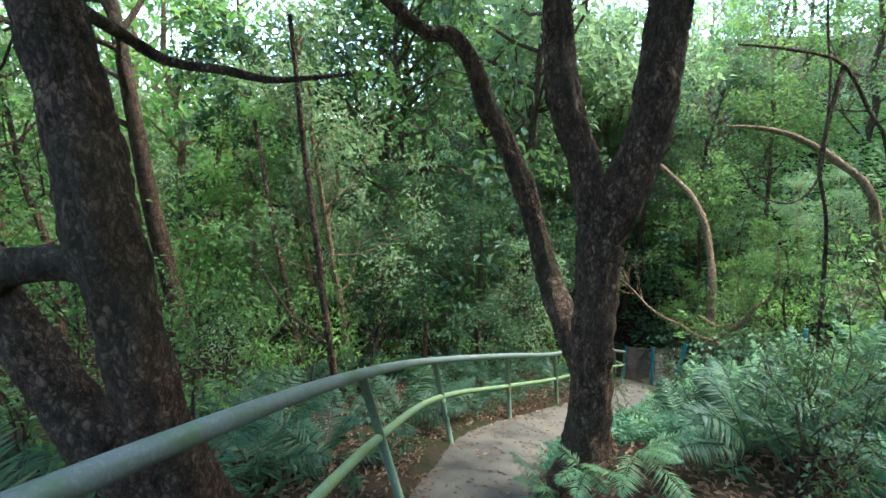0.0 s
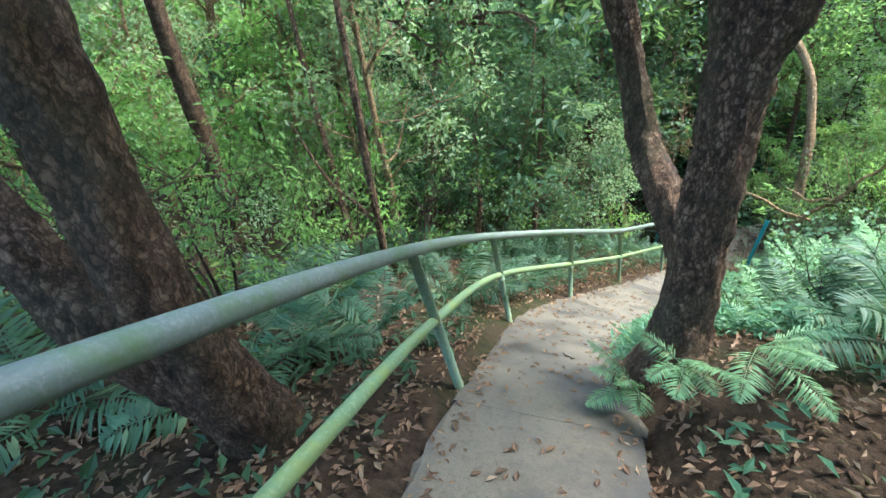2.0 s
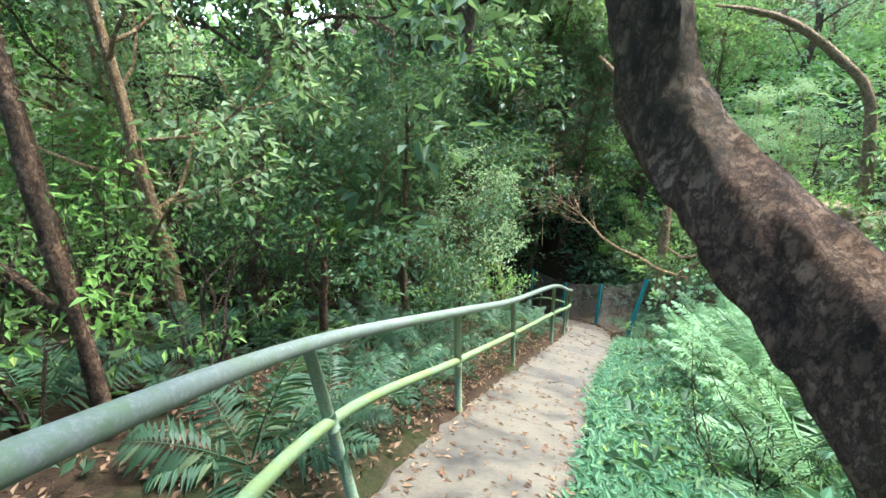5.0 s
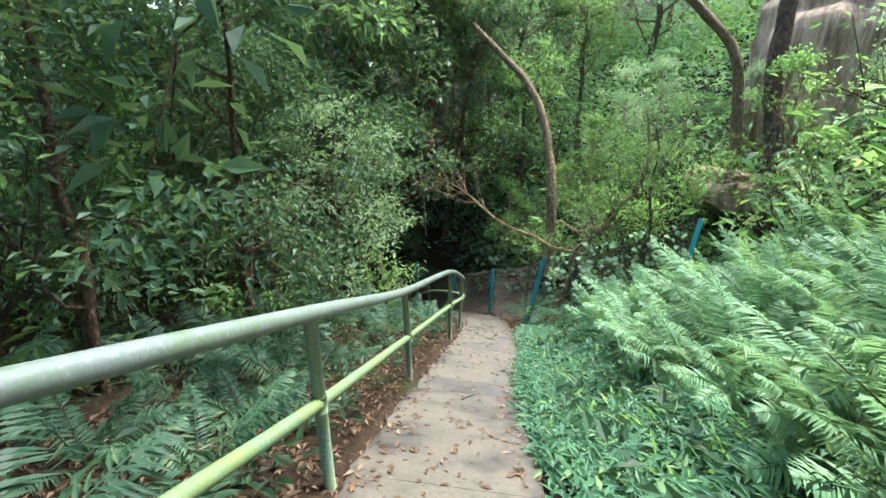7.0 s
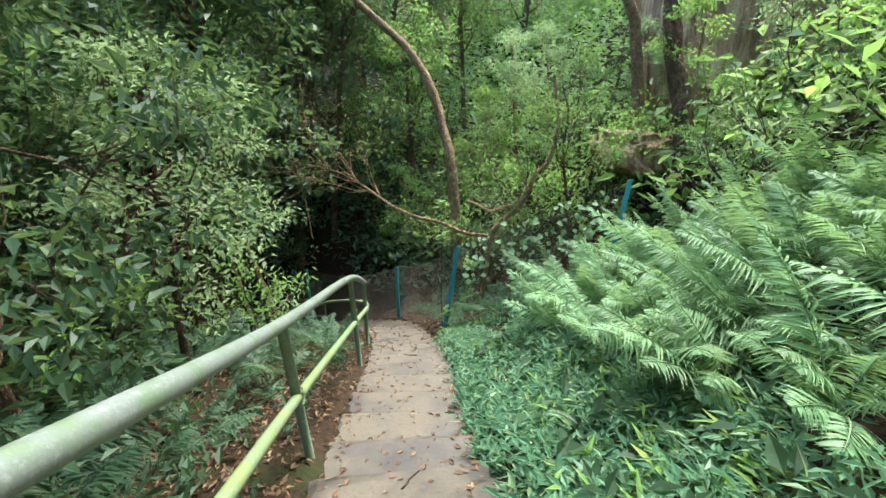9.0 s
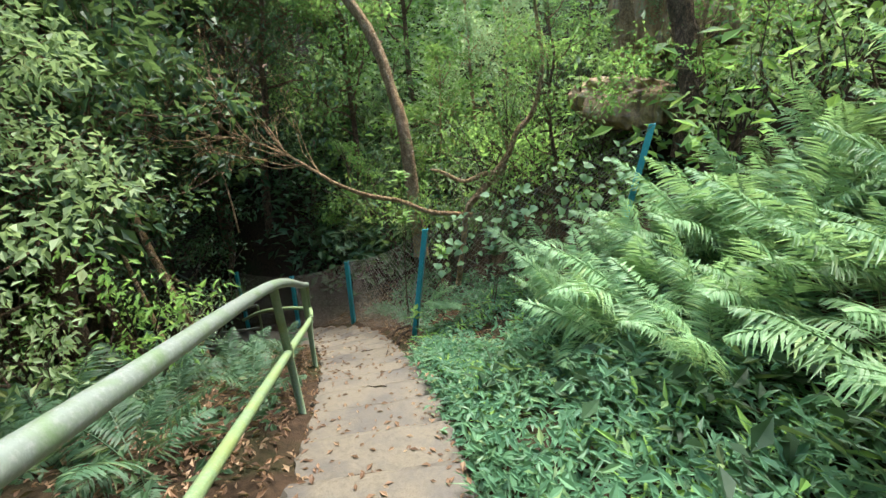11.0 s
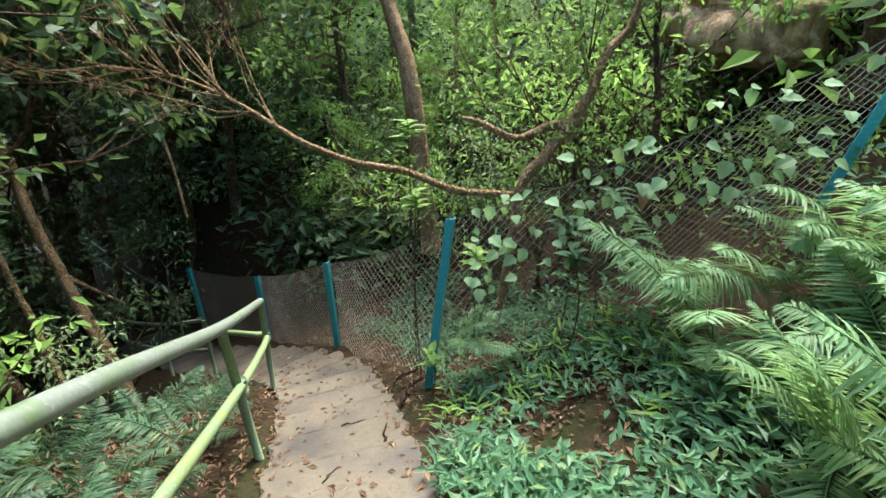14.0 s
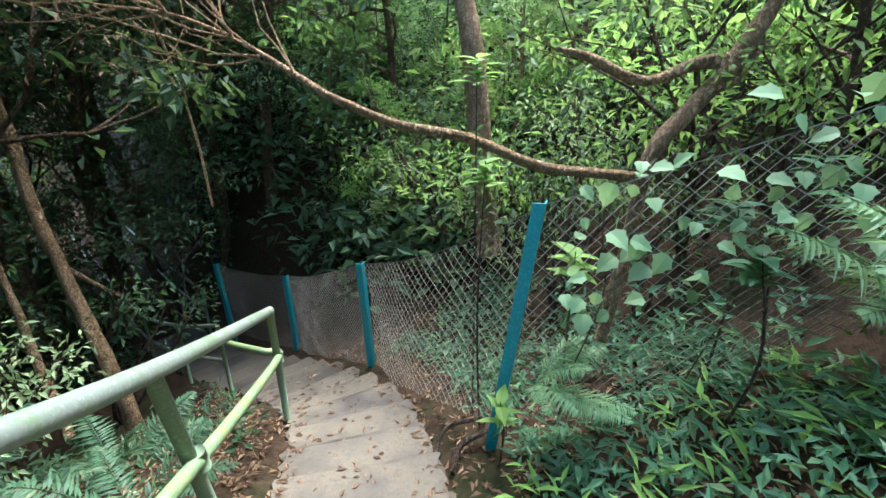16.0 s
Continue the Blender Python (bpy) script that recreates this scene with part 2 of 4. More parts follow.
def broad_leaf(geo, base, axis, up, length, width, lobes=0.0):
    """One broad leaf with a rounded, pointed outline, folded at its midrib and bent down; lobes: how deeply its rim is cut."""
    base, axis, up = (np.asarray(x, float) for x in (base, axis, up))
    axis = axis / np.linalg.norm(axis)
    side = np.cross(axis, up)
    side /= np.linalg.norm(side)
    nrm = np.cross(side, axis)
    hs = np.array([0.0, 0.06, 0.2, 0.36, 0.52, 0.68, 0.84, 1.0])
    ws = np.array([0.05, 0.6, 0.95, 1.0, 0.88, 0.62, 0.3, 0.0]) * (1 - lobes * np.array([0, 0, 0.55, 0, 0.5, 0, 0.3, 0]))
    rib = base + np.outer(hs * length, axis) - np.outer(0.28 * length * hs**2, nrm)
    off = np.outer(ws * width / 2, side)
    lift = np.outer(ws * width * 0.1, nrm)
    geo.add(np.vstack([rib, rib - off + lift, rib + off + lift]), [[k, k + 8, k + 9, k + 1] for k in range(7)] + [[k, k + 1, k + 17, k + 16] for k in range(7)])


def unit(rng, n):
    v = rng.normal(size=(n, 3))
    return v / np.linalg.norm(v, axis=1)[:, None]


def sprays(geo, tips, rng, count, spread, length, width, droop=0.3, plain=False):
    """Leaf clumps round the twig tips."""
    tips = np.repeat(np.asarray(tips, float), count, 0)
    off = unit(rng, len(tips)) * (rng.random((len(tips), 1)) ** 0.5)
    base = tips + off * spread * np.array([1, 1, 0.6])
    axis = off * np.array([1, 1, 0.5]) + rng.normal(size=off.shape) * 0.45 - np.array([0, 0, droop])
    up = np.array([0, 0, 1.0]) + rng.normal(size=off.shape) * 0.45
    s = rng.uniform(0.65, 1.25, len(tips))
    leaves(geo, base, axis, up, length * s, width * s, plain=plain)


# ---- the lie of the land ----
ROUTE = np.array([(-1.6, -6.0, 0.9), (-0.75, -2.0, 0.15), (-0.35, 0.0, -0.12), (-0.22, 0.9, -0.42), (0.02, 2.75, -0.9), (0.28, 4.45, -1.7), (1.0, 5.95, -2.4),
                  (2.1, 8.05, -3.4), (3.42, 10.15, -4.28), (4.35, 11.9, -5.1), (5.02, 13.5, -5.8), (5.12, 14.9, -6.4), (4.95, 16.5, -7.1), (4.55, 18.5, -7.8), (4.1, 21.0, -8.2), (3.1, 28.6, -8.2), (2.0, 36.0, -8.0)])
LINE = spline(ROUTE, 8)
SEG = np.diff(LINE[:, :2], axis=0)
SLEN = np.linalg.norm(SEG, axis=1)
STATION = np.r_[0, np.cumsum(SLEN)]


def locate(x, y):
    """Station along the path, offset to its right and the path's height, for arrays of places."""
    p = np.stack([np.ravel(x), np.ravel(y)], -1).astype(float)
    s, d, z = np.zeros(len(p)), np.zeros(len(p)), np.zeros(len(p))
    for k in range(0, len(p), 4000):
        q = p[k:k + 4000, None] - LINE[None, :-1, :2]
        t = np.clip((q * SEG).sum(-1) / SLEN**2, 0, 1)
        q = q - t[..., None] * SEG
        far = np.hypot(q[..., 0], q[..., 1])
        i = far.argmin(1)
        n = np.arange(len(i))
        s[k:k + 4000] = STATION[i] + t[n, i] * SLEN[i]
        z[k:k + 4000] = LINE[i, 2] + t[n, i] * (LINE[i + 1, 2] - LINE[i, 2])
        d[k:k + 4000] = far[n, i] * np.sign(SEG[i, 1] * q[n, i, 0] - SEG[i, 0] * q[n, i, 1])
    return s, d, z


BANK_FROM = float(locate(np.array([4.9]), np.array([17.0]))[0][0])
RIGHT = np.array([(0, 0), (0.6, -0.03), (1.2, 0.08), (2.5, 0.55), (5, 2.1), (9, 5.2), (14, 9), (30, 16), (80, 30), (2000, 40)])
LEFT = np.array([(0, 0), (0.6, -0.03), (1.2, 0.03), (3, -0.5), (7, -2.0), (12, -3.6), (18, -3.8), (26, -1.5), (45, 7), (90, 20), (2000, 30)])


def land(x, y):
    s, d, z = locate(x, y)
    side = np.where(d > 0, np.interp(d, *RIGHT.T), np.interp(-d, *LEFT.T))
    rough = np.array([noise.noise((a * 0.7, b * 0.7, 0)) * 0.12 + noise.noise((a * 2.5, b * 2.5, 3)) * 0.04 for a, b in zip(np.ravel(x), np.ravel(y))])
    bank = 4.5 * np.clip((d - 1.0) / 1.6, 0, 1) * np.clip((s - BANK_FROM) / 3.0, 0, 1) * (d > 0)
    x, y = np.ravel(x), np.ravel(y)
    mound = 0.36 * np.exp(-((x - 1.05) ** 2 / 0.5 + (y - 3.0) ** 2 / 0.9)) * np.clip((d - 0.5) / 0.3, 0, 1)
    return z + mound + np.maximum(side, bank) + rough * np.clip((np.abs(d) - 0.7) / 0.8, 0, 1) - 0.10 * (np.abs(d) < 0.62)


def spot(s, d):
    """Place on the ground at a station and offset."""
    i = int(np.clip(np.searchsorted(STATION, s) - 1, 0, len(SEG) - 1))
    g = SEG[i] / SLEN[i]
    x, y = LINE[i][:2] + g * (s - STATION[i]) + d * np.array([g[1], -g[0]])
    return float(x), float(y), float(land(x, y)[0])


def build_ground():
    xs = np.r_[-600, -300, -150, -80, np.arange(-50, -10, 2.0), np.arange(-10, 14, 0.25), np.arange(14, 50, 2.0), 80, 150, 300, 600]
    ys = np.r_[-600, -300, -150, -60, np.arange(-30, -6, 2.0), np.arange(-6, 26, 0.25), np.arange(26, 70, 2.0), 100, 180, 300, 600]
    X, Y = np.meshgrid(xs, ys)
    Z = land(X, Y)
    w = len(xs)
    i, j = np.meshgrid(np.arange(len(ys) - 1), np.arange(w - 1), indexing="ij")
    f = np.stack([i * w + j, i * w + j + 1, (i + 1) * w + j + 1, (i + 1) * w + j], -1).reshape(-1, 4)
    g = Geo()
    g.add(np.stack([X.ravel(), Y.ravel(), Z], -1), f)
    tagged(part("ground", g, GROUND, smooth=True), "brown forest soil under leaf litter and moss", "ground", kind="structure")


build_ground()


def edge(s, d, dz=0.0):
    i = int(np.clip(np.searchsorted(STATION, s) - 1, 0, len(SEG) - 1))
    g = SEG[i] / SLEN[i]
    p = LINE[i] + (LINE[i + 1] - LINE[i]) * (s - STATION[i]) / SLEN[i]
    return np.array([p[0] + d * g[1], p[1] - d * g[0], p[2] + dz])


def slab_piece(s0, s1, half, z0, z1, thick, rng, nose=0.0):
    """A concrete slab between two stations, its rim worn and uneven."""
    g = Geo()
    n = max(3, int((s1 - s0) / (0.04 if nose else 0.12)))
    ss = np.linspace(s0, s1, n)
    ds = np.array([-1, -0.97, -0.6, -0.2, 0.2, 0.6, 0.97, 1]) * half
    top = []
    for k, s in enumerate(ss):
        for d in ds:
            p = edge(s, d + (rng.normal() * 0.014 if abs(d) > half * 0.9 else 0))
            p[2] = z0 + (z1 - z0) * k / (n - 1) + noise.noise((p[0] * 2, p[1] * 2, 7)) * 0.012 - (0.02 if abs(d) == half else 0) - (nose if k == n - 1 else 0)
            top.append(p)
    top = np.array(top)
    low = top - np.array([0, 0, thick])
    w = len(ds)
    i, j = np.meshgrid(np.arange(n - 1), np.arange(w - 1), indexing="ij")
    f = np.stack([i * w + j, i * w + j + 1, (i + 1) * w + j + 1, (i + 1) * w + j], -1).reshape(-1, 4)
    g.add(np.vstack([top, low]), f)
    m = n * w
    rim = [k * w for k in range(n)] + [(n - 1) * w + k for k in range(1, w)] + [k * w + w - 1 for k in range(n - 2, -1, -1)] + list(range(w - 2, 0, -1))
    g.f.extend([a, b, b + m, a + m] for a, b in zip(rim, rim[1:] + rim[:1]))
    return g


def path_height(s):
    return float(np.interp(s, STATION, LINE[:, 2]))


def build_path():
    rng = np.random.default_rng(3)
    path = tagged(new("path"), "worn concrete hillside path with long slabs and shallow steps", "path", kind="structure")
    s_step = float(locate(np.array([1.95]), np.array([7.8]))[0][0])
    s, end = 1.0, float(locate(np.array([3.1]), np.array([28.6]))[0][0])
    while s < s_step - 0.5:
        e = min(s + 1.9, s_step)
        part("slab", slab_piece(s + 0.001, e - 0.001, 0.52, path_height(s), path_height(e), 0.16, rng), CONCRETE, path)
        s = e
    while s < end:
        z, e = path_height(s), s + 0.2
        while e < s + 1.2 and path_height(e) > z - 0.185:
            e += 0.03
        part("step", slab_piece(s + 0.003, e + 0.02, 0.52, z - 0.13, z - 0.197, 0.3, rng, 0.01), CONCRETE, path)
        s = e
    return s_step


S_STEP = build_path()


# ---- railing ----
# foot and top of each post
POSTS = [((-1.55, -2.6, 0.3), (-1.68, -2.6, 1.5)), ((-1.08, -0.9, 0.0), (-1.22, -0.9, 1.2)), ((-0.76, 0.84, -0.36), (-0.87, 0.78, 0.81)), ((-0.55, 2.78, -0.92), (-0.75, 2.68, 0.08)),
         ((-0.31, 4.66, -1.73), (-0.48, 4.64, -0.77)), ((0.48, 6.28, -2.42), (0.42, 6.2, -1.43)), ((1.56, 8.33, -3.43), (1.42, 8.12, -2.28)), ((2.90, 10.46, -4.28), (2.76, 10.27, -3.06)),
         ((3.83, 12.17, -5.1), (3.73, 12.0, -3.94)), ((4.58, 13.85, -5.85), (4.55, 13.7, -4.75))]
MIDS = [(-1.61, -2.6, 0.8), (-1.15, -0.9, 0.6), (-0.82, 0.81, 0.24), (-0.66, 2.74, -0.41), (-0.40, 4.65, -1.21), (0.45, 6.24, -1.93), (1.50, 8.23, -2.84), (2.84, 10.38, -3.68), (3.80, 12.08, -4.44), (4.58, 13.78, -5.22)]


def build_railing():
    rail = tagged(new("railing"), "grey-green painted steel pipe railing with mossy lower rail", "railing")
    for foot, top in POSTS:
        g = Geo()
        foot = np.array(foot) + (np.array(foot) - top) * 0.2
        tube(g, [foot, top], [0.031, 0.031], 12, 1)
        part("post", g, POST_PAINT, rail, smooth=True)
    for (x, y, z), (a, b, c) in zip(MIDS, [t for _, t in POSTS]):
        g = Geo()
        d = np.array(POSTS[MIDS.index((x, y, z))][1]) - np.array(POSTS[MIDS.index((x, y, z))][0])
        d /= np.linalg.norm(d)
        p = np.array((x, y, z))
        tube(g, [p - d * 0.05, p + d * 0.05], 0.035, 12, 1)
        part("collar", g, POST_PAINT, rail, smooth=True)
    tops = [t for _, t in POSTS]
    g = Geo()
    tube(g, tops, 0.037, 14, 8)
    part("top_rail", g, RAIL_TOP, rail, "weathered pale grey-green top rail", True)
    g = Geo()
    tube(g, MIDS + [(4.52, 14.0, -5.27), (4.40, 14.5, -5.42), (4.34, 15.4, -5.8), (4.3, 16.4, -6.35)], 0.031, 12, 8)
    part("lower_rail", g, RAIL_LOW, rail, "yellow-green mossy lower rail", True)


build_railing()


def build_lower_railing(offset, s0, s1, label):
    rail = tagged(new("railing"), label, "railing", "railings of the lower path")
    tops, mids = [], []
    for s in np.arange(s0, s1, 1.8):
        p = edge(s, offset)
        g = Geo()
        tube(g, [p - (0, 0, 0.2), p + (0, 0, 1.0)], 0.025, 8, 1)
        part("post", g, POST_PAINT, rail, smooth=True)
        tops.append(p + (0, 0, 1.0))
        mids.append(p + (0, 0, 0.5))
    for name, line in (("top_rail", tops), ("lower_rail", mids)):
        g = Geo()
        tube(g, line, 0.026, 8, 5)
        part(name, g, RAIL_TOP, rail, smooth=True)


S_END = float(locate(np.array([4.5]), np.array([13.8]))[0][0])
build_lower_railing(-0.6, S_END + 2.2, S_END + 15, "grey steel pipe railing along the shaded lower path")
build_lower_railing(0.55, S_END + 6.2, S_END + 15, "pale steel pipe railing beyond the wire fence")


# ---- tree kinds ----
def big_tree(name, stems, label, knots=()):
    """A tree with thick stems given as lines of (x, y, z, radius)."""
    t = tagged(new(name), label, "tree")
    g = Geo()
    for stem in stems:
        stem = np.array(stem)
        tube(g, stem[:, :3], stem[:, 3], 32, 14, 0.26)
    part("trunk", g, BARK, t, smooth=True)
    return t


def twigs_of(rng, start, way, length, r, depth, geo, tips):
    """A branching limb; its end points go to tips."""
    n = (1, 2, 4)[depth]
    p, d = np.array(start, float), np.array(way, float)
    line = [p.copy()]
    for k in range(n):
        d = d + rng.normal(size=3) * 0.22 + np.array([0, 0, 0.08])
        d /= np.linalg.norm(d)
        p = p + d * length / n
        line.append(p.copy())
    tube(geo, line, np.linspace(r, r * 0.45, n + 1), 5 if depth > 1 else 3, 1, cap=False)
    if depth == 0:
        tips.append(line[-1])
        tips.append((line[0] + line[-1]) / 2)
        return
    for _ in range(2 + (rng.random() < 0.6)):
        q = line[rng.integers(n // 2 + 1, n + 1)]
        e = d + unit(rng, 1)[0] * 0.9
        twigs_of(rng, q, e / np.linalg.norm(e), length * rng.uniform(0.5, 0.75), r * 0.5, depth - 1, geo, tips)
    tips.append(line[-1])


def forest_tree(seed, height, spread, r, first, limbs, count, leaf, material, bark, label, depth=1, spray=0.45, plain=False):
    """A prototype tree round the origin: trunk with limbs and a crown of leaf clumps."""
    rng = np.random.default_rng(seed)
    t = tagged(new("tree"), label, "tree", "forest trees")
    g, tips = Geo(), []
    line = [np.array([0, 0, -0.4])]
    lean = rng.normal(size=2) * 0.06
    for k in range(1, 8):
        line.append(np.array([lean[0] * height * k / 7 + rng.normal() * 0.05 * height / 6, lean[1] * height * k / 7 + rng.normal() * 0.05 * height / 6, height * k / 7]))
    line = np.array(line)
    tube(g, line, np.linspace(r * 1.15, r * 0.3, 8), 8, 3, 0.15)
    fine = spline(line, 6)
    for k in range(limbs):
        h = first + (1 - first) * (k + rng.random()) / limbs
        q = fine[int(h * (len(fine) - 1))]
        a = k * 2.4 + rng.normal() * 0.4
        reach = spread * (1.05 - 0.65 * max(0, h - first) / (1 - first)) * rng.uniform(0.7, 1.15)
        w = np.array([math.cos(a), math.sin(a), 0.25 + 0.6 * h * rng.random()])
        twigs_of(rng, q, w / np.linalg.norm(w), reach, r * 0.35, depth, g, tips)
    part("trunk", g, bark, t, smooth=True)
    g = Geo()
    sprays(g, tips, rng, count, spray, leaf, leaf * 0.5, 0.15, plain=plain)
    part("crown", g, material, t)
    return t


def bush_kind(seed, height, stems, count, leaf, material, label, spray=0.3):
    rng = np.random.default_rng(seed)
    t = tagged(new("bush"), label, "bush", "forest bushes")
    g, tips = Geo(), []
    for k in range(stems):
        a = k * 2.4
        w = np.array([math.cos(a) * 0.5, math.sin(a) * 0.5, 1.0])
        twigs_of(rng, (0, 0, -0.1), w / np.linalg.norm(w), height * rng.uniform(0.5, 0.75), 0.018 * height, 2, g, tips)
    part("woody_frame", g, BARK_RED, t, smooth=True)
    g = Geo()
    sprays(g, tips, rng, count, spray, leaf, leaf * 0.4)
    part("crown", g, material, t)
    return t


USED = set()


def scatter(kinds, places):
    """Copies of the kinds at places (x, y, z, size, turn); the first use of each kind is the prototype itself."""
    used = USED
    for n, (x, y, z, size, turn) in enumerate(places):
        k = kinds[n % len(kinds)]
        m = pose(x, y, z, 0, 0, turn) @ Matrix.Scale(size, 4)
        if id(k) in used:
            o = copy_thing(k, pose(0, 0, 0))
            o.matrix_basis = m
        else:
            used.add(id(k))
            k.matrix_basis = m


def places(rng, number, s_range, d_range, size, apart, taken):
    out, tries = [], 0
    while len(out) < number and tries < number * 40:
        tries += 1
        s, d = rng.uniform(*s_range), rng.uniform(*d_range)
        x, y, z = spot(s, d)
        if any((x - a) ** 2 + (y - b) ** 2 < apart**2 for a, b in taken) or abs(float(locate(np.array([x]), np.array([y]))[1][0])) < min(abs(d_range[0]), abs(d_range[1])):
            continue
        taken.append((x, y))
        out.append((x, y, z, rng.uniform(*size), rng.uniform(0, 360)))
    return out


# the forked tree beside the path
main_tree = big_tree("tree", [
    [(0.82, 3.05, -1.1, 0.36), (0.81, 3.05, -0.82, 0.26), (0.80, 3.05, -0.55, 0.17), (0.80, 3.05, -0.25, 0.142), (0.79, 3.05, 0.2, 0.14), (0.8, 3.05, 0.7, 0.142), (0.82, 3.05, 1.02, 0.155), (0.98, 3.05, 1.38, 0.135), (1.07, 3.05, 1.7, 0.125), (1.12, 3.05, 2.25, 0.12), (1.25, 3.0, 3.4, 0.10), (1.5, 2.9, 5.0, 0.07), (1.6, 2.8, 7.0, 0.03)],
    [(0.8, 3.05, 0.9, 0.12), (0.72, 3.05, 1.2, 0.105), (0.66, 3.05, 1.43, 0.10), (0.55, 3.05, 1.72, 0.105), (0.46, 3.05, 2.25, 0.085), (0.4, 3.0, 3.5, 0.07), (0.2, 3.0, 5.5, 0.03)],
    [(0.84, 3.1, -0.4, 0.12), (0.84, 3.35, -0.15, 0.125), (0.74, 3.72, 0.08, 0.12), (0.64, 3.98, 0.32, 0.105), (0.56, 4.03, 0.6, 0.095), (0.49, 4.03, 0.85, 0.09), (0.37, 4.03, 1.2, 0.085), (0.19, 4.03, 1.62, 0.08), (0.07, 4.03, 1.82, 0.09), (-0.03, 4.0, 2.1, 0.07), (-0.22, 3.95, 2.38, 0.065), (-0.52, 3.9, 2.47, 0.055), (-1.2, 3.6, 3.2, 0.04), (-1.6, 3.4, 4.4, 0.02)],
    # Three high limbs out of view, added to shade the path.
    [(1.25, 3.0, 3.4, 0.07), (0.7, 2.1, 4.7, 0.05), (-0.1, 0.9, 5.4, 0.03), (-0.5, -0.2, 5.7, 0.02)],
    [(0.4, 3.0, 3.5, 0.06), (-0.2, 4.2, 4.6, 0.045), (-0.4, 5.6, 5.0, 0.025)],
    [(1.25, 3.0, 3.4, 0.06), (1.3, 4.6, 4.7, 0.04), (1.2, 6.2, 5.2, 0.025)],
], "dark rough-barked tree forking into three stems beside the path")
left_tree = big_tree("tree", [
    [(-1.38, 2.1, -1.0, 0.22), (-1.39, 2.02, -0.55, 0.16), (-1.43, 1.85, -0.05, 0.14), (-1.48, 1.76, 0.5, 0.13), (-1.52, 1.75, 1.05, 0.13), (-1.56, 1.75, 1.55, 0.125), (-1.6, 1.75, 2.0, 0.12), (-1.75, 1.7, 3.5, 0.09), (-1.9, 1.7, 6.0, 0.04)],
    [(-1.40, 2.0, -0.7, 0.14), (-1.52, 1.88, -0.2, 0.13), (-1.72, 1.76, 0.15, 0.12), (-1.95, 1.75, 0.6, 0.105), (-2.12, 1.75, 0.95, 0.10), (-2.6, 1.7, 1.9, 0.08), (-3.2, 1.6, 3.6, 0.04)],
    [(-1.52, 1.75, 0.98, 0.06), (-1.72, 1.7, 1.06, 0.07), (-1.95, 1.68, 1.03, 0.075), (-2.1, 1.75, 0.9, 0.06)],
    # Two more unseen limbs, added for shade from the railing side.
    [(-1.75, 1.7, 3.5, 0.06), (-2.0, 3.2, 4.6, 0.045), (-2.1, 4.8, 5.0, 0.025)],
    [(-1.75, 1.7, 3.5, 0.06), (-1.5, 0.4, 4.6, 0.04), (-1.3, -0.8, 5.0, 0.025)],
], "dark brown two-stemmed tree leaning behind the railing")

def crown_on(tree, ends, rng, reach, count, leaf, material, depth=2):
    """Limbs and a crown of leaf clumps at the given upper parts of a thick-stemmed tree."""
    g, tips = Geo(), []
    for x, y, z in ends:
        for _ in range(5):
            w = unit(rng, 1)[0] * (1, 1, 0.5) + (0, 0, 0.25)
            twigs_of(rng, (x, y, z), w / np.linalg.norm(w), reach * rng.uniform(0.7, 1.2), 0.025, depth, g, tips)
    part("branchwork", g, BARK, tree, smooth=True)
    g = Geo()
    sprays(g, tips, rng, count, 0.3, leaf, leaf * 0.42)
    part("crown", g, material, tree)


rng = np.random.default_rng(11)
# Crown ends include the unseen limbs, whose leaves shade the path.
crown_on(main_tree, [(0.3, 3.0, 4.6), (1.45, 2.9, 4.6), (1.3, 3.0, 3.6), (-1.3, 3.4, 3.4), (-1.5, 3.3, 4.0), (1.6, 2.8, 6.3), (0.7, 2.1, 4.7), (-0.1, 0.9, 5.4), (-0.5, -0.2, 5.7), (-0.2, 4.2, 4.6), (-0.4, 5.6, 5.0), (1.3, 4.6, 4.7), (1.2, 6.2, 5.2)], rng, 1.2, 12, 0.17, LEAF_DARK)
crown_on(left_tree, [(-1.8, 1.7, 4.0), (-3.0, 1.65, 3.3), (-1.85, 1.7, 5.2), (-2.0, 3.2, 4.6), (-2.1, 4.8, 5.0), (-1.5, 0.4, 4.6), (-1.3, -0.8, 5.0)], rng, 1.1, 14, 0.13, LEAF)
KINDS_MID = [forest_tree(21, 5.5, 1.5, 0.065, 0.08, 16, 15, 0.10, LEAF, BARK, "slender forest tree with glossy green leaves", 2, 0.34),
             forest_tree(22, 6.5, 1.7, 0.075, 0.12, 16, 16, 0.095, LEAF_DARK, BARK, "slender forest tree with deep green leaves", 2, 0.34),
             forest_tree(23, 5.0, 1.4, 0.06, 0.06, 15, 12, 0.12, LEAF_BRIGHT, BARK_PALE, "young forest tree with fresh green leaves", 2, 0.34),
             forest_tree(24, 6.0, 1.6, 0.07, 0.1, 16, 12, 0.11, LEAF_PALE, BARK_PALE, "slender forest tree with pale leaves", 2, 0.34)]
KINDS_CANOPY = [forest_tree(26, 9.0, 2.6, 0.13, 0.42, 16, 9, 0.25, LEAF_DARK, BARK, "tall forest tree with a spreading dark crown, added for shade", 2, 0.5),
                forest_tree(27, 10.0, 2.8, 0.15, 0.40, 16, 9, 0.25, LEAF, BARK, "tall forest tree with a spreading green crown, added for shade", 2, 0.5)]
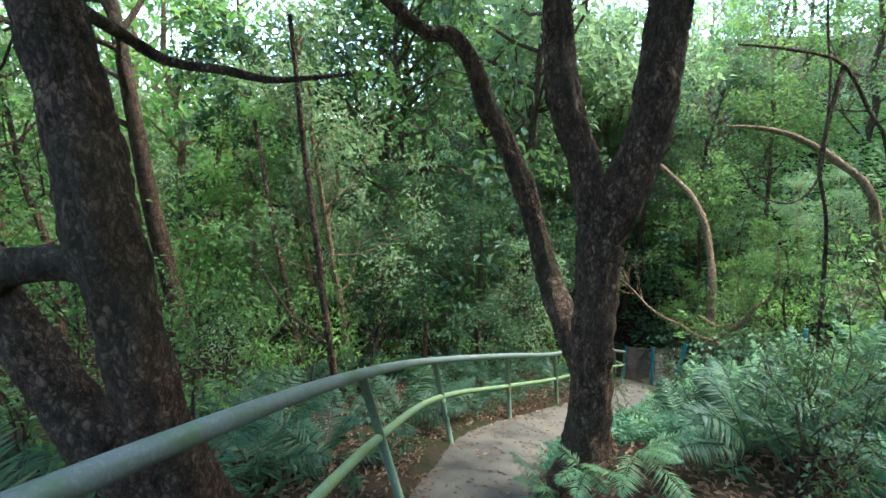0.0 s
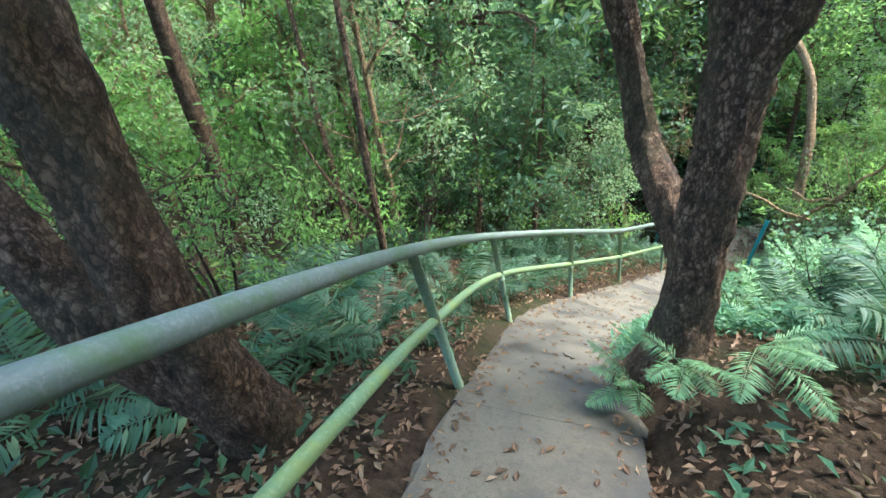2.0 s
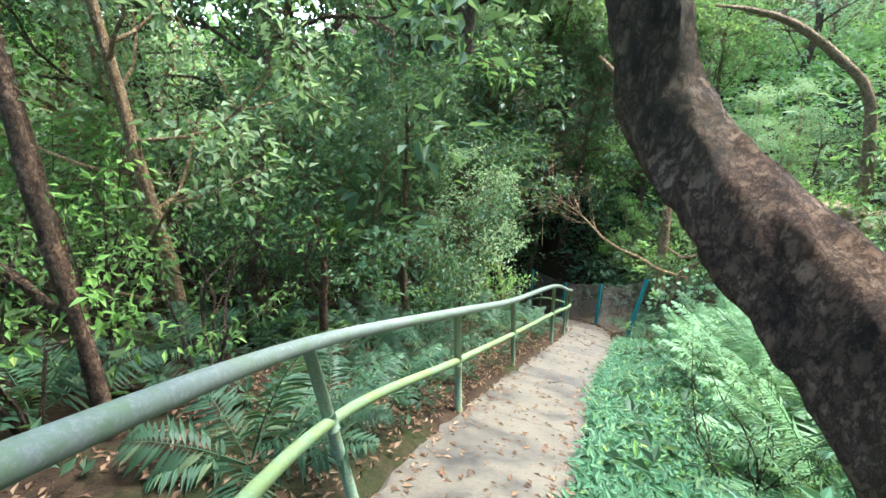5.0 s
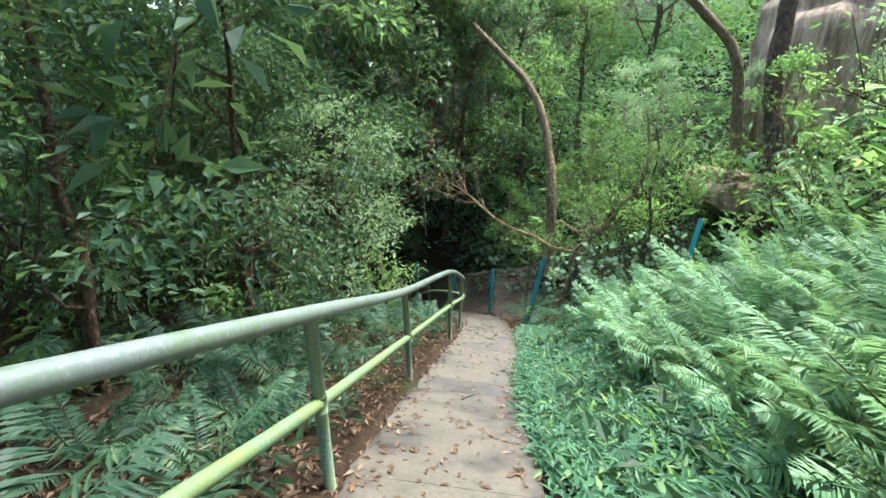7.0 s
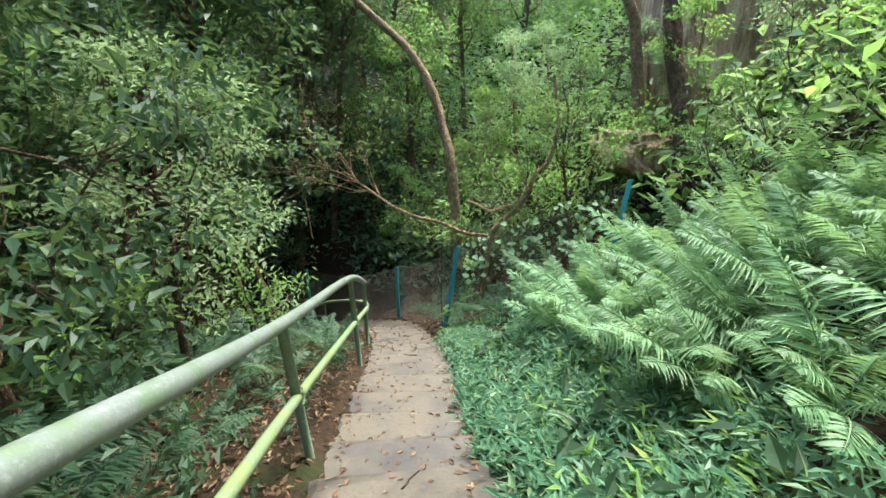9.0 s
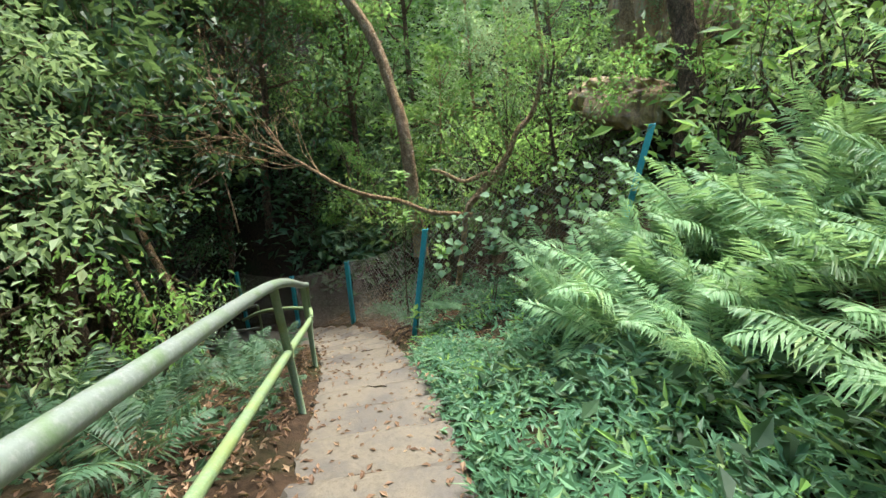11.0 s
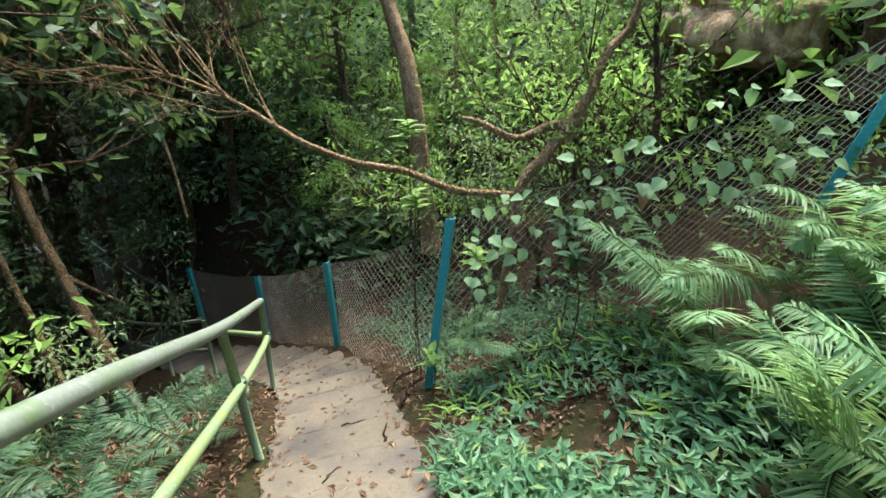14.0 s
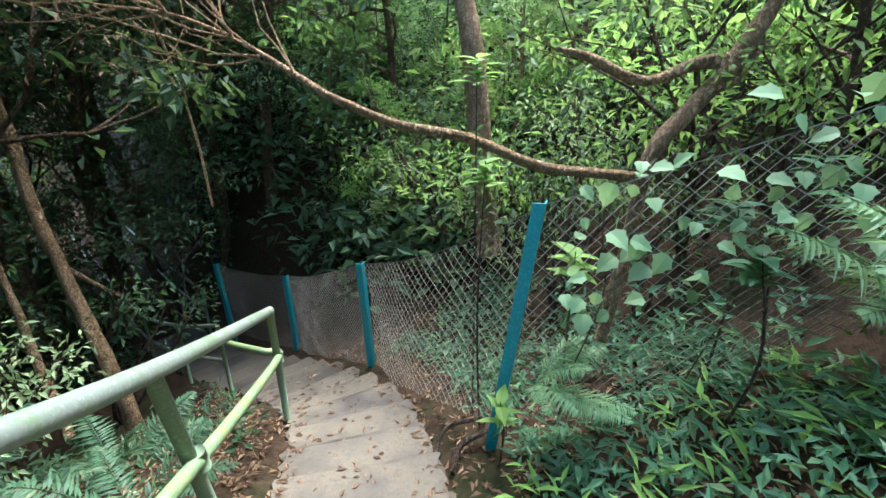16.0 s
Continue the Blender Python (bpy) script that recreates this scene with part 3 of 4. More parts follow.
KINDS_FAR = [forest_tree(31, 11.0, 3.4, 0.16, 0.06, 17, 6, 0.32, LEAF_PALE, BARK_PALE, "tall forest tree with pale green crown", 2, 0.75, True),
             forest_tree(32, 13.0, 3.6, 0.2, 0.08, 17, 6, 0.34, LEAF, BARK, "tall broad forest tree with green crown", 2, 0.8, True),
             forest_tree(33, 10.0, 3.2, 0.15, 0.05, 17, 6, 0.30, LEAF_BRIGHT, BARK_PALE, "tall forest tree with light green crown", 2, 0.75, True)]
KINDS_BUSH = [bush_kind(41, 1.7, 5, 9, 0.09, LEAF_DARK, "dense bush with dark green leaves", 0.26), bush_kind(42, 2.0, 5, 8, 0.10, LEAF, "leafy green bush on the forest floor", 0.26),
              bush_kind(43, 1.5, 5, 5, 0.11, LEAF_PALE, "loose bush with pale green leaves", 0.26), bush_kind(44, 1.8, 5, 5, 0.13, LEAF_BRIGHT, "bush with fresh light green leaves", 0.26)]
taken = [(0.8, 3.05), (-1.4, 2.0)]
L_END = STATION[-1]


def s_of(x, y):
    return float(locate(np.array([x]), np.array([y]))[0][0])


S2, S5, S9, S12, S14, S18 = (s_of(*p) for p in ((0, 2.0), (0.4, 5.0), (2.7, 9.0), (4.4, 12.0), (5.1, 14.5), (4.6, 18.5)))
# Canopy trees, some behind the walk's start, placed to shade path and hollow.
scatter(KINDS_CANOPY, places(rng, 22, (S14 + 0.6, S18 + 14), (-8, -1.8), (0.6, 1.0), 1.2, taken) + places(rng, 14, (S18 - 0.5, S18 + 14), (2.0, 8), (0.6, 0.9), 1.2, taken) + places(rng, 4, (S2 - 1.5, S12), (-7, -4.0), (0.75, 1.0), 1.9, taken) + places(rng, 5, (0.5, S2 - 1.0), (2.6, 5), (0.8, 1.0), 1.7, taken))
# Added to block light from the gully; pale leaves stand for lit crowns.
TALL = forest_tree(29, 14.0, 4.2, 0.17, 0.56, 15, 11, 0.36, LEAF_PALE, BARK, "tall pale-crowned tree added to shade the gully", 2, 0.75, True)
TALL_SPOTS = [(1.6, 15.6), (0.4, 17.8), (2.4, 19.8), (5.8, 21.5), (0.0, 21.0), (1.2, 24.0), (3.6, 23.5)]
scatter([TALL], [(x, y, float(land(x, y)[0]), rng.uniform(0.85, 1.1), rng.uniform(0, 360)) for x, y in TALL_SPOTS])
taken += TALL_SPOTS
# Added dark-leaved backdrop: the leaf colour carries the hollow's deep shade.
BACKDROP_SPOTS = [(1.6, 21.0), (1.1, 23.5), (2.4, 21.9), (2.1, 24.2), (3.3, 21.1), (3.2, 24.7), (4.4, 21.9), (4.5, 23.7), (5.5, 21.0), (6.1, 24.0), (6.7, 21.5), (7.4, 24.2)]
scatter([KINDS_MID[1]], [(x, y, float(land(x, y)[0]), rng.uniform(1.1, 1.4), rng.uniform(0, 360)) for x, y in BACKDROP_SPOTS])
PALE_TREE = forest_tree(25, 3.4, 1.0, 0.05, 0.3, 13, 18, 0.085, LEAF_PALE, BARK, "small tree with pale glossy leaves below the railing", 2, 0.28)
DARK_TREE = forest_tree(28, 3.6, 1.1, 0.05, 0.2, 14, 20, 0.085, LEAF_DARK, BARK, "small dark-leaved tree below the railing", 2, 0.28)
scatter([PALE_TREE], [(1.1, 10.9, float(land(1.1, 10.9)[0]), 0.85, 0)])
scatter([DARK_TREE], [(0.0, 9.4, float(land(0.0, 9.4)[0]), 1.0, 100), (0.7, 12.6, float(land(0.7, 12.6)[0]), 1.2, 200), (-1.0, 8.0, float(land(-1.0, 8.0)[0]), 1.0, 280), (-0.6, 10.8, float(land(-0.6, 10.8)[0]), 1.2, 30)])
taken += [(1.1, 10.9), (0.0, 9.4), (0.7, 12.6), (-1.0, 8.0), (-0.6, 10.8)]
scatter([KINDS_MID[0], KINDS_MID[3], KINDS_MID[1], KINDS_MID[2]], places(rng, 15, (S2, S12), (-8, -3.1), (0.65, 1.0), 1.2, taken))
scatter(KINDS_MID, places(rng, 12, (S12, S18 + 2), (2.6, 7), (0.45, 0.75), 1.1, taken))
# Only light-leaved kinds: their colour stands for light on the slope.
scatter(KINDS_MID[2:], places(rng, 10, (S5, S12), (5.0, 9), (0.45, 0.75), 1.3, taken))
# Dark-leaved kind only, so its colour deepens the shade by the lower path.
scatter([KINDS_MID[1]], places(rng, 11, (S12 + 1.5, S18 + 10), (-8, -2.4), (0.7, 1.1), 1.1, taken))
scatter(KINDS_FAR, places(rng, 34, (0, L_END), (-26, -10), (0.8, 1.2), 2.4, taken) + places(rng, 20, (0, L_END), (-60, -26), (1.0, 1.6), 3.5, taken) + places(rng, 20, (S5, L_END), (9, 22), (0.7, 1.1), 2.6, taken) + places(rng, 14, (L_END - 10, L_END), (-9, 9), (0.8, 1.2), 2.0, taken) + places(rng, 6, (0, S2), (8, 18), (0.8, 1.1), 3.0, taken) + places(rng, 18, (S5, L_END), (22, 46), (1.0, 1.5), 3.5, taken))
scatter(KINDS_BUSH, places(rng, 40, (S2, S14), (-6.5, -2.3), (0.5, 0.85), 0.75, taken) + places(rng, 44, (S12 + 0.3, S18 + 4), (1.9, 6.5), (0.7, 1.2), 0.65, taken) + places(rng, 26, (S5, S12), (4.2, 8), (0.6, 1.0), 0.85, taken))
# Bushes in the dark leaf colour put more shade round the lower path.
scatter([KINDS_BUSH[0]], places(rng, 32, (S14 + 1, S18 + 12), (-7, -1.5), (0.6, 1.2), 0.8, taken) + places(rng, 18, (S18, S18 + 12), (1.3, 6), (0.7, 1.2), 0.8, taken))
FAR_SPOTS = [(x + rng.normal() * 1.5, y + rng.normal() * 2) for y in (44, 56) for x in np.arange(-30, 34, 8.0)]
scatter(KINDS_FAR, [(x, y, float(land(x, y)[0]), rng.uniform(0.9, 1.2), rng.uniform(0, 360)) for x, y in FAR_SPOTS])


# ---- ferns ----
def frond_mesh(seed, length, pairs, arch, material):
    """One fern frond from the origin along +y: a bent midrib with lobed leaflets on both sides."""
    rng = np.random.default_rng(seed)
    g = Geo()
    t = np.linspace(0, 1, 9)
    y = length * np.sin(t * arch) / arch
    z = length * (0.55 * t - 0.75 * t**2 * arch * 0.5)
    mid = np.stack([rng.normal() * 0.03 * t, y, z], -1)
    tube(g, mid, np.linspace(0.006, 0.0012, 9), 3, 1, cap=False)
    for k in range(pairs):
        u = 0.16 + 0.84 * k / pairs
        i = u * 8
        a = int(i)
        p = mid[a] + (mid[min(a + 1, 8)] - mid[a]) * (i - a)
        d = mid[min(a + 1, 8)] - mid[a]
        d /= np.linalg.norm(d)
        reach = length * 0.22 * (math.sin(math.pi * (0.22 + 0.78 * u)) ** 0.9) * rng.uniform(0.72, 1.12) + 0.01
        wide = length * 0.84 / pairs * 0.42
        for side in (-1, 1):
            w = np.array([side, 0, 0]) * 0.92 + d * 0.42 + rng.normal(size=3) * (0.06, 0.1, 0.14) - (0, 0, 0.06)
            w /= np.linalg.norm(w)
            along = d - w * (d @ w)
            along /= np.linalg.norm(along)
            n = np.cross(w, along)
            sag = np.array([0, 0, 0.32 * reach])
            tooth = [(0.3, 0.9), (0.62, 0.62)]
            v = [p] + [p + w * reach * h + along * wide * k * e - sag * h * h for h, e in tooth for k in (1, -1)] + [p + w * reach - sag, p + w * reach * 0.46 - sag * 0.2 + n * wide * 0.18]
            f = [[0, 6, 1], [0, 2, 6], [1, 6, 3], [2, 4, 6], [3, 6, 5], [6, 4, 5]]
            g.add(v, f)
    return g.mesh("frond", material)


FRONDS = [frond_mesh(51, 0.95, 31, 1.1, FERN), frond_mesh(52, 1.05, 34, 0.8, FERN), frond_mesh(53, 0.85, 29, 1.3, FERN)]
# Fronds in the fern green that has shade in its colour.
SHADED_FRONDS = [frond_mesh(54, 0.95, 24, 1.2, FERN_SHADED), frond_mesh(55, 1.0, 25, 0.9, FERN_SHADED), frond_mesh(56, 0.85, 22, 1.4, FERN_SHADED)]


def fern(x, y, z, size, number, rng, label, lean=None, rise=25, kinds=FRONDS):
    t = tagged(new("fern"), label, "fern", "ferns beside the path")
    t.location = (x, y, z)
    for k in range(number):
        a = 360 * k / number + rng.normal() * 18 if lean is None else lean + rng.normal() * 55
        f = part("frond", kinds[int(rng.integers(3))], None, t)
        f.matrix_basis = pose(0, 0, 0, rng.normal() * 9 + rise + 14 * (k % 3) - 14, rng.normal() * 12, a) @ Matrix.Scale(size * rng.uniform(0.75, 1.15), 4)
    return t


rng = np.random.default_rng(61)
for x, y, size in ((1.75, 2.3, 0.42), (2.2, 2.9, 0.5), (1.9, 3.6, 0.45), (2.6, 2.2, 0.5), (2.7, 3.7, 0.5), (1.7, 4.4, 0.4)):
    scatter([KINDS_BUSH[0]], [(x, y, float(land(x, y)[0]), size, rng.uniform(0, 360))])
BANK = "bright green bracken fern on the bank"
for x, y, z, size, turn in places(rng, 34, (S2 + 1.0, S5 + 1), (1.7, 4.6), (0.65, 0.95), 0.42, [(0.8, 3.05)]) + places(rng, 76, (S5 + 1, S12 - 1.6), (1.8, 4.6), (0.75, 1.15), 0.33, []):
    # Some ferns near the start take the shade-darkened fronds.
    fern(x, y, z + 0.1 * size, size, 9, rng, BANK, 60 if turn < 250 else None, 26, SHADED_FRONDS if y < 4.2 and turn > 150 else FRONDS)
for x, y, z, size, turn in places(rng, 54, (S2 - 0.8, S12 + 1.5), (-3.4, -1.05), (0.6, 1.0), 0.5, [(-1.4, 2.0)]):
    fern(x, y, z, size, 8, rng, "fern below the railing, shade put into its dark green", None, 20, SHADED_FRONDS)
for x, y, d, size in ((0.52, 2.76, 130, 0.45), (0.7, 2.66, 165, 0.5), (1.0, 2.62, 190, 0.5)):
    fern(x, y, float(land(x, y)[0]) + 0.2, size, 6, rng, "low fern at the foot of the forked tree", d, 8)
fern(5.46, 11.8, float(land(5.46, 11.8)[0]) + 0.5, 0.6, 9, rng, "fern hanging beside the teal fence post", 190, 4)
for x, y, d in ((6.5, 10.4, 120), (5.9, 10.0, 100), (6.55, 9.55, 0), (6.8, 9.2, 0), (6.35, 9.9, 0), (6.2, 9.3, 0)):
    fern(x, y, float(land(x, y)[0]) + 0.15, 1.0, 8, rng, BANK, 100, 22)

# ---- low plants and litter ----


def field(number, s_range, d_range, rng, bias=1.0):
    s = rng.uniform(*s_range, number)
    u = rng.random(number) ** bias
    d = d_range[0] + (d_range[1] - d_range[0]) * u
    i = np.clip(np.searchsorted(STATION, s) - 1, 0, len(SEG) - 1)
    g = SEG[i] / SLEN[i][:, None]
    p = LINE[i, :2] + g * (s - STATION[i])[:, None] + d[:, None] * np.stack([g[:, 1], -g[:, 0]], -1)
    return p, d


def herbs(name, number, s_range, d_range, rng, blades, length, width, material, label, height=0.1, bias=1.0, bare=-0.25):
    p, d = field(number, s_range, d_range, rng, bias)
    z = land(p[:, 0], p[:, 1])
    thick = np.array([noise.noise((a * 1.1, b * 1.1, 9)) for a, b in p]) > bare
    base = np.c_[p, z][thick]
    base = np.repeat(base, blades, 0)
    off = rng.normal(size=base.shape) * (0.05, 0.05, 0) + np.c_[np.zeros((len(base), 2)), rng.random(len(base)) ** 1.3 * height]
    a = rng.uniform(0, 2 * np.pi, len(base))
    axis = np.stack([np.cos(a), np.sin(a), rng.uniform(-0.25, 0.9, len(base))], -1)
    up = np.array([0, 0, 1.0]) + rng.normal(size=base.shape) * 0.3
    k = rng.uniform(0.6, 1.3, len(base))
    g = Geo()
    leaves(g, base + off, axis, up, length * k, width * k)
    tagged(part(name, g, material), label, "plants", kind="stuff")


rng = np.random.default_rng(71)
herbs("herbs", 3600, (S2 + 1.3, S12 - 0.7), (0.54, 2.3), rng, 7, 0.085, 0.030, HERB, "low green herbs beside the concrete path", 0.22, 1.2, -0.55)
herbs("herbs", 1300, (S2 + 1.6, S12 - 0.7), (0.56, 2.4), rng, 7, 0.17, 0.013, HERB, "thin grass blades among the low herbs", 0.16, 1.1)
herbs("herbs", 240, (S5, S12 - 1.9), (0.8, 2.6), rng, 6, 0.14, 0.065, LEAF_DARK, "broad dark leaves among the low herbs", 0.3, 1.0)
# Undergrowth in the shade-darkened leaf colour.
herbs("herbs", 900, (S18, S18 + 9), (-6, -0.8), rng, 7, 0.16, 0.06, LEAF_DARK, "undergrowth along the lower path, dark leaves standing for shade", 0.4)
herbs("herbs", 800, (S12 - 0.8, S14), (0.95, 2.4), rng, 6, 0.10, 0.03, HERB, "scattered herbs by the wire fence", 0.14)
herbs("herbs", 420, (S5, S12), (0.7, 2.4), rng, 7, 0.15, 0.028, LEAF_BRIGHT, "fresh green grass-like plants on the bank", 0.16)
herbs("herbs", 1500, (0.5, S14 + 2), (-3.4, -0.75), rng, 6, 0.10, 0.04, LEAF_DARK, "dark low plants below the railing", 0.22)
herbs("herbs", 1300, (S2, S18 + 4), (2.0, 7.0), rng, 7, 0.13, 0.05, HERB, "broad-leaved undergrowth on the slope", 0.45)
herbs("herbs", 1500, (0.5, S18 + 4), (-9.0, -2.6), rng, 7, 0.2, 0.07, LEAF, "broad-leaved undergrowth below the path", 0.45)
herbs("herbs", 1400, (S9, S12 - 1.3), (1.3, 3.6), rng, 7, 0.12, 0.035, HERB, "green herbs under the ferns", 0.3)
herbs("herbs", 120, (0.5, S2 + 1.2), (0.7, 3.0), rng, 6, 0.1, 0.035, HERB, "sparse herbs in leaf litter", 0.1)


def thicket(number, s_range, d_range, rng, material, label, height):
    """Dense undergrowth on far slopes."""
    p, d = field(number, s_range, d_range, rng)
    base = np.repeat(np.c_[p, land(p[:, 0], p[:, 1])], 8, 0)
    n = len(base)
    base = base + rng.normal(size=base.shape) * (0.4, 0.4, 0) + np.c_[np.zeros((n, 2)), rng.random(n) ** 0.8 * height * (0.5 + np.repeat(rng.random(number), 8))]
    g = Geo()
    k = rng.uniform(0.6, 1.3, n)
    leaves(g, base, unit(rng, n) * (1, 1, 0.5), np.array([0, 0, 1.0]) + rng.normal(size=base.shape) * 0.5, 0.3 * k, 0.13 * k, plain=True)
    tagged(part("undergrowth", g, material), label, "plants", kind="stuff")


# Pale and fresh leaf colours put the upper slope's brightness into the foliage.
thicket(2600, (S5, S18 + 10), (5.0, 22.0), rng, LEAF_PALE, "pale green thicket on the upper slope", 1.8)
thicket(2600, (S2, S18 + 10), (4.4, 18.0), rng, LEAF_BRIGHT, "green thicket on the upper slope", 1.5)
# Dark leaves stand for the shade behind the fence.
thicket(1300, (S14 + 0.5, S18 + 9), (2.0, 6.0), rng, LEAF_DARK, "thicket behind the wire fence, dark leaves standing for shade", 1.2)
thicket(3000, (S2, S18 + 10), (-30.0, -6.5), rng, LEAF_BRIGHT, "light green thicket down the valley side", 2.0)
# Likewise dark, in place of shade on the bank by the lower path.
thicket(1500, (S18 + 1, S18 + 14), (-9.0, -1.6), rng, LEAF_DARK, "thicket beside the lower path, dark leaves standing for shade", 1.6)


def litter(number, s_range, d_range, rng, label, lift=0.012, bias=1.0):
    p, d = field(number, s_range, d_range, rng, bias)
    z = land(p[:, 0], p[:, 1]) + lift
    base = np.c_[p, z + rng.random(len(p)) * 0.02]
    a = rng.uniform(0, 2 * np.pi, len(p))
    axis = np.stack([np.cos(a), np.sin(a), rng.normal(size=len(p)) * 0.25], -1)
    up = np.array([0, 0, 1.0]) + rng.normal(size=base.shape) * 0.35
    g = Geo()
    k = rng.uniform(0.5, 1.3, len(p))
    leaves(g, base, axis, up, 0.062 * k, 0.026 * k, 0.3)
    tagged(part("leaf_litter", g, DRY), label, "leaves", kind="stuff")


litter(16000, (0.5, S14 + 2), (-2.4, -0.5), rng, "dry brown fallen leaves below the railing")
litter(11000, (0.5, S2 + 2.2), (0.45, 3.2), rng, "dry brown fallen leaves round the tree foot")
litter(2600, (S12 - 1.5, S14 + 1), (0.5, 2.2), rng, "dry brown fallen leaves along the fence")


def path_litter(number, rng):
    """Fallen leaves lying on the slabs and steps, thicker along the edges."""
    dg = bpy.context.evaluated_depsgraph_get()
    p, d = field(number, (1.5, S14 + 1), (-0.5, 0.5), rng)
    keep = rng.random(number) < np.where(np.abs(d) > 0.36, 0.8, 0.25)
    base = []
    p = p[keep]
    for (x, y), z in zip(p, locate(p[:, 0], p[:, 1])[2]):
        hit, q, *_ = scene.ray_cast(dg, (x, y, float(z) + 0.25), (0, 0, -1), distance=0.7)
        if hit:
            base.append(q + Vector((0, 0, 0.004)))
    base = np.array(base)
    a = rng.uniform(0, 2 * np.pi, len(base))
    g = Geo()
    k = rng.uniform(0.4, 1.1, len(base))
    leaves(g, base, np.stack([np.cos(a), np.sin(a), a * 0 + 0.05], -1), np.array([0, 0, 1.0]) + rng.normal(size=base.shape) * 0.15, 0.07 * k, 0.03 * k, 0.2)
    tagged(part("leaf_litter", g, DRY), "dead leaves lying on the concrete path", "leaves", kind="stuff")


# ---- wire fence ----
FENCE = [((7.1, 9.85, -3.55), (6.82, 9.53, -2.25)), ((5.38, 11.98, -5.1), (5.53, 11.87, -3.66)), ((5.75, 14.42, -6.35), (5.63, 14.26, -4.84)), ((5.62, 16.8, -7.2), (5.58, 16.7, -5.86)), ((5.05, 18.7, -7.6), (4.98, 18.6, -6.15))]


def angle_post(foot, top, material, parent):
    """An L-shaped steel post."""
    foot, top = np.array(foot), np.array(top)
    foot = foot + (foot - top) * 0.15
    w, t = 0.07, 0.008
    shape = np.array([(0, 0), (w, 0), (w, t), (t, t), (t, w), (0, w)])
    c, s = math.cos(0.6), math.sin(0.6)
    shape = shape @ np.array([[c, s], [-s, c]])
    g = Geo()
    v = [[*(foot[:2] + q), foot[2]] for q in shape] + [[*(top[:2] + q), top[2]] for q in shape]
    g.add(v, [[k, (k + 1) % 6, (k + 1) % 6 + 6, k + 6] for k in range(6)])
    g.f += [[6, 7, 8, 9], [6, 9, 10, 11]]
    return part("post", g, material, parent)


def wire_panel(a, b, drop, rng, cell=0.085, r=0.0026):
    """Diamond wire mesh between two posts, sagging and bulging a little."""
    (a0, a1), (b0, b1) = [[np.array(q) for q in side] for side in (a, b)]
    width, high = np.linalg.norm(b0[:2] - a0[:2]), np.linalg.norm(a1 - a0) * 0.97
    out = np.cross((b0 - a0) / width, (0, 0, 1.0))
    g = Geo()

    def place(u, v):
        h, k = u / width, v / high
        low, top = a0 + (b0 - a0) * h, a1 + (b1 - a1) * h
        q = low + (top - low) * k
        q = q + out * (0.05 * math.sin(h * 7 + 1) * math.sin(k * 3) + 0.03 * noise.noise((u * 3, v * 3, a0[0])))
        q[2] -= drop * math.sin(math.pi * h) * k
        return q

    n = int((width + high) / cell)
    for fam in (0, 1):
        for i in range(n + 1):
            c = i * cell
            u0, v0 = (c, 0.0) if c <= width else (width, c - width)
            length = min(u0, high - v0)
            if length < 0.04:
                continue
            m = max(2, int(length / 0.16))
            line = []
            for q in range(m + 1):
                u, v = u0 - length * q / m, v0 + length * q / m
                line.append(place(width - u if fam else u, v))
            tube(g, line, r, 3, 1, cap=False)
    tube(g, [place(width * q / 14, high) for q in range(15)], r * 1.3, 3, 1, cap=False)
    return g


rng = np.random.default_rng(81)
fence = tagged(new("wire_fence"), "rusty diamond wire fence on leaning teal steel posts", "fence")
for n, (foot, top) in enumerate(FENCE):
    angle_post(foot, top, SIGN_BLUE if n == 0 else TEAL, fence)
for n, (a, b) in enumerate(zip(FENCE, FENCE[1:])):
    part("wire_mesh", wire_panel(a, b, (0.12, 0.1, 0.05, 0.05)[n], rng, 0.085 if n < 2 else 0.055, 0.0026 if n < 2 else 0.0018), WIRE, fence, "sagging diamond wire mesh")


# ---- branches, lianas, single trees ----
def limb(name, lines, material, label, category, sides=8, lump=0.25):
    t = tagged(new(name), label, category)
    for pts in lines:
        q = np.array(pts)
        g = Geo()
        tube(g, q[:, :3], q[:, 3], sides, 6, lump)
        part("stem", g, material, t, smooth=True)
    return t


branch = limb("fallen_branch", [
    [(6.56, 12.0, -3.7, 0.036), (6.26, 12.26, -3.66, 0.036), (6.0, 12.4, -3.6, 0.036), (5.72, 12.7, -3.44, 0.034), (5.38, 13.05, -3.35, 0.032), (5.08, 13.35, -3.18, 0.028), (4.95, 13.6, -3.04, 0.022), (4.75, 14.2, -2.8, 0.017), (4.45, 14.8, -2.6, 0.012), (4.0, 15.4, -2.5, 0.007), (3.7, 15.8, -2.42, 0.003)],
], BARK_PALE, "tan dead branch arching over the steps", "branch")
g, tips = Geo(), []
rng = np.random.default_rng(91)
for q, w in (((4.95, 13.6, -3.04), (-0.3, 0.8, 0.6)), ((4.75, 14.2, -2.8), (-0.6, 0.5, 0.2)), ((4.75, 14.2, -2.8), (0.0, 0.7, 0.8)), ((4.45, 14.8, -2.6), (-0.5, 0.6, -0.1)), ((4.45, 14.8, -2.6), (-0.4, 0.4, 0.7)), ((4.85, 13.9, -2.92), (-0.7, 0.5, 0.1)), ((4.2, 15.1, -2.55), (-0.6, 0.3, 0.3))):
    w = np.array(w) / np.linalg.norm(w)
    for reach, r in ((1.15, 0.010), (0.95, 0.009), (0.8, 0.008)):
        twigs_of(rng, q, w + unit(rng, 1)[0] * 0.35, reach, r, 2, g, tips)
part("twig", g, BARK_PALE, branch, "dry bare twigs", True)
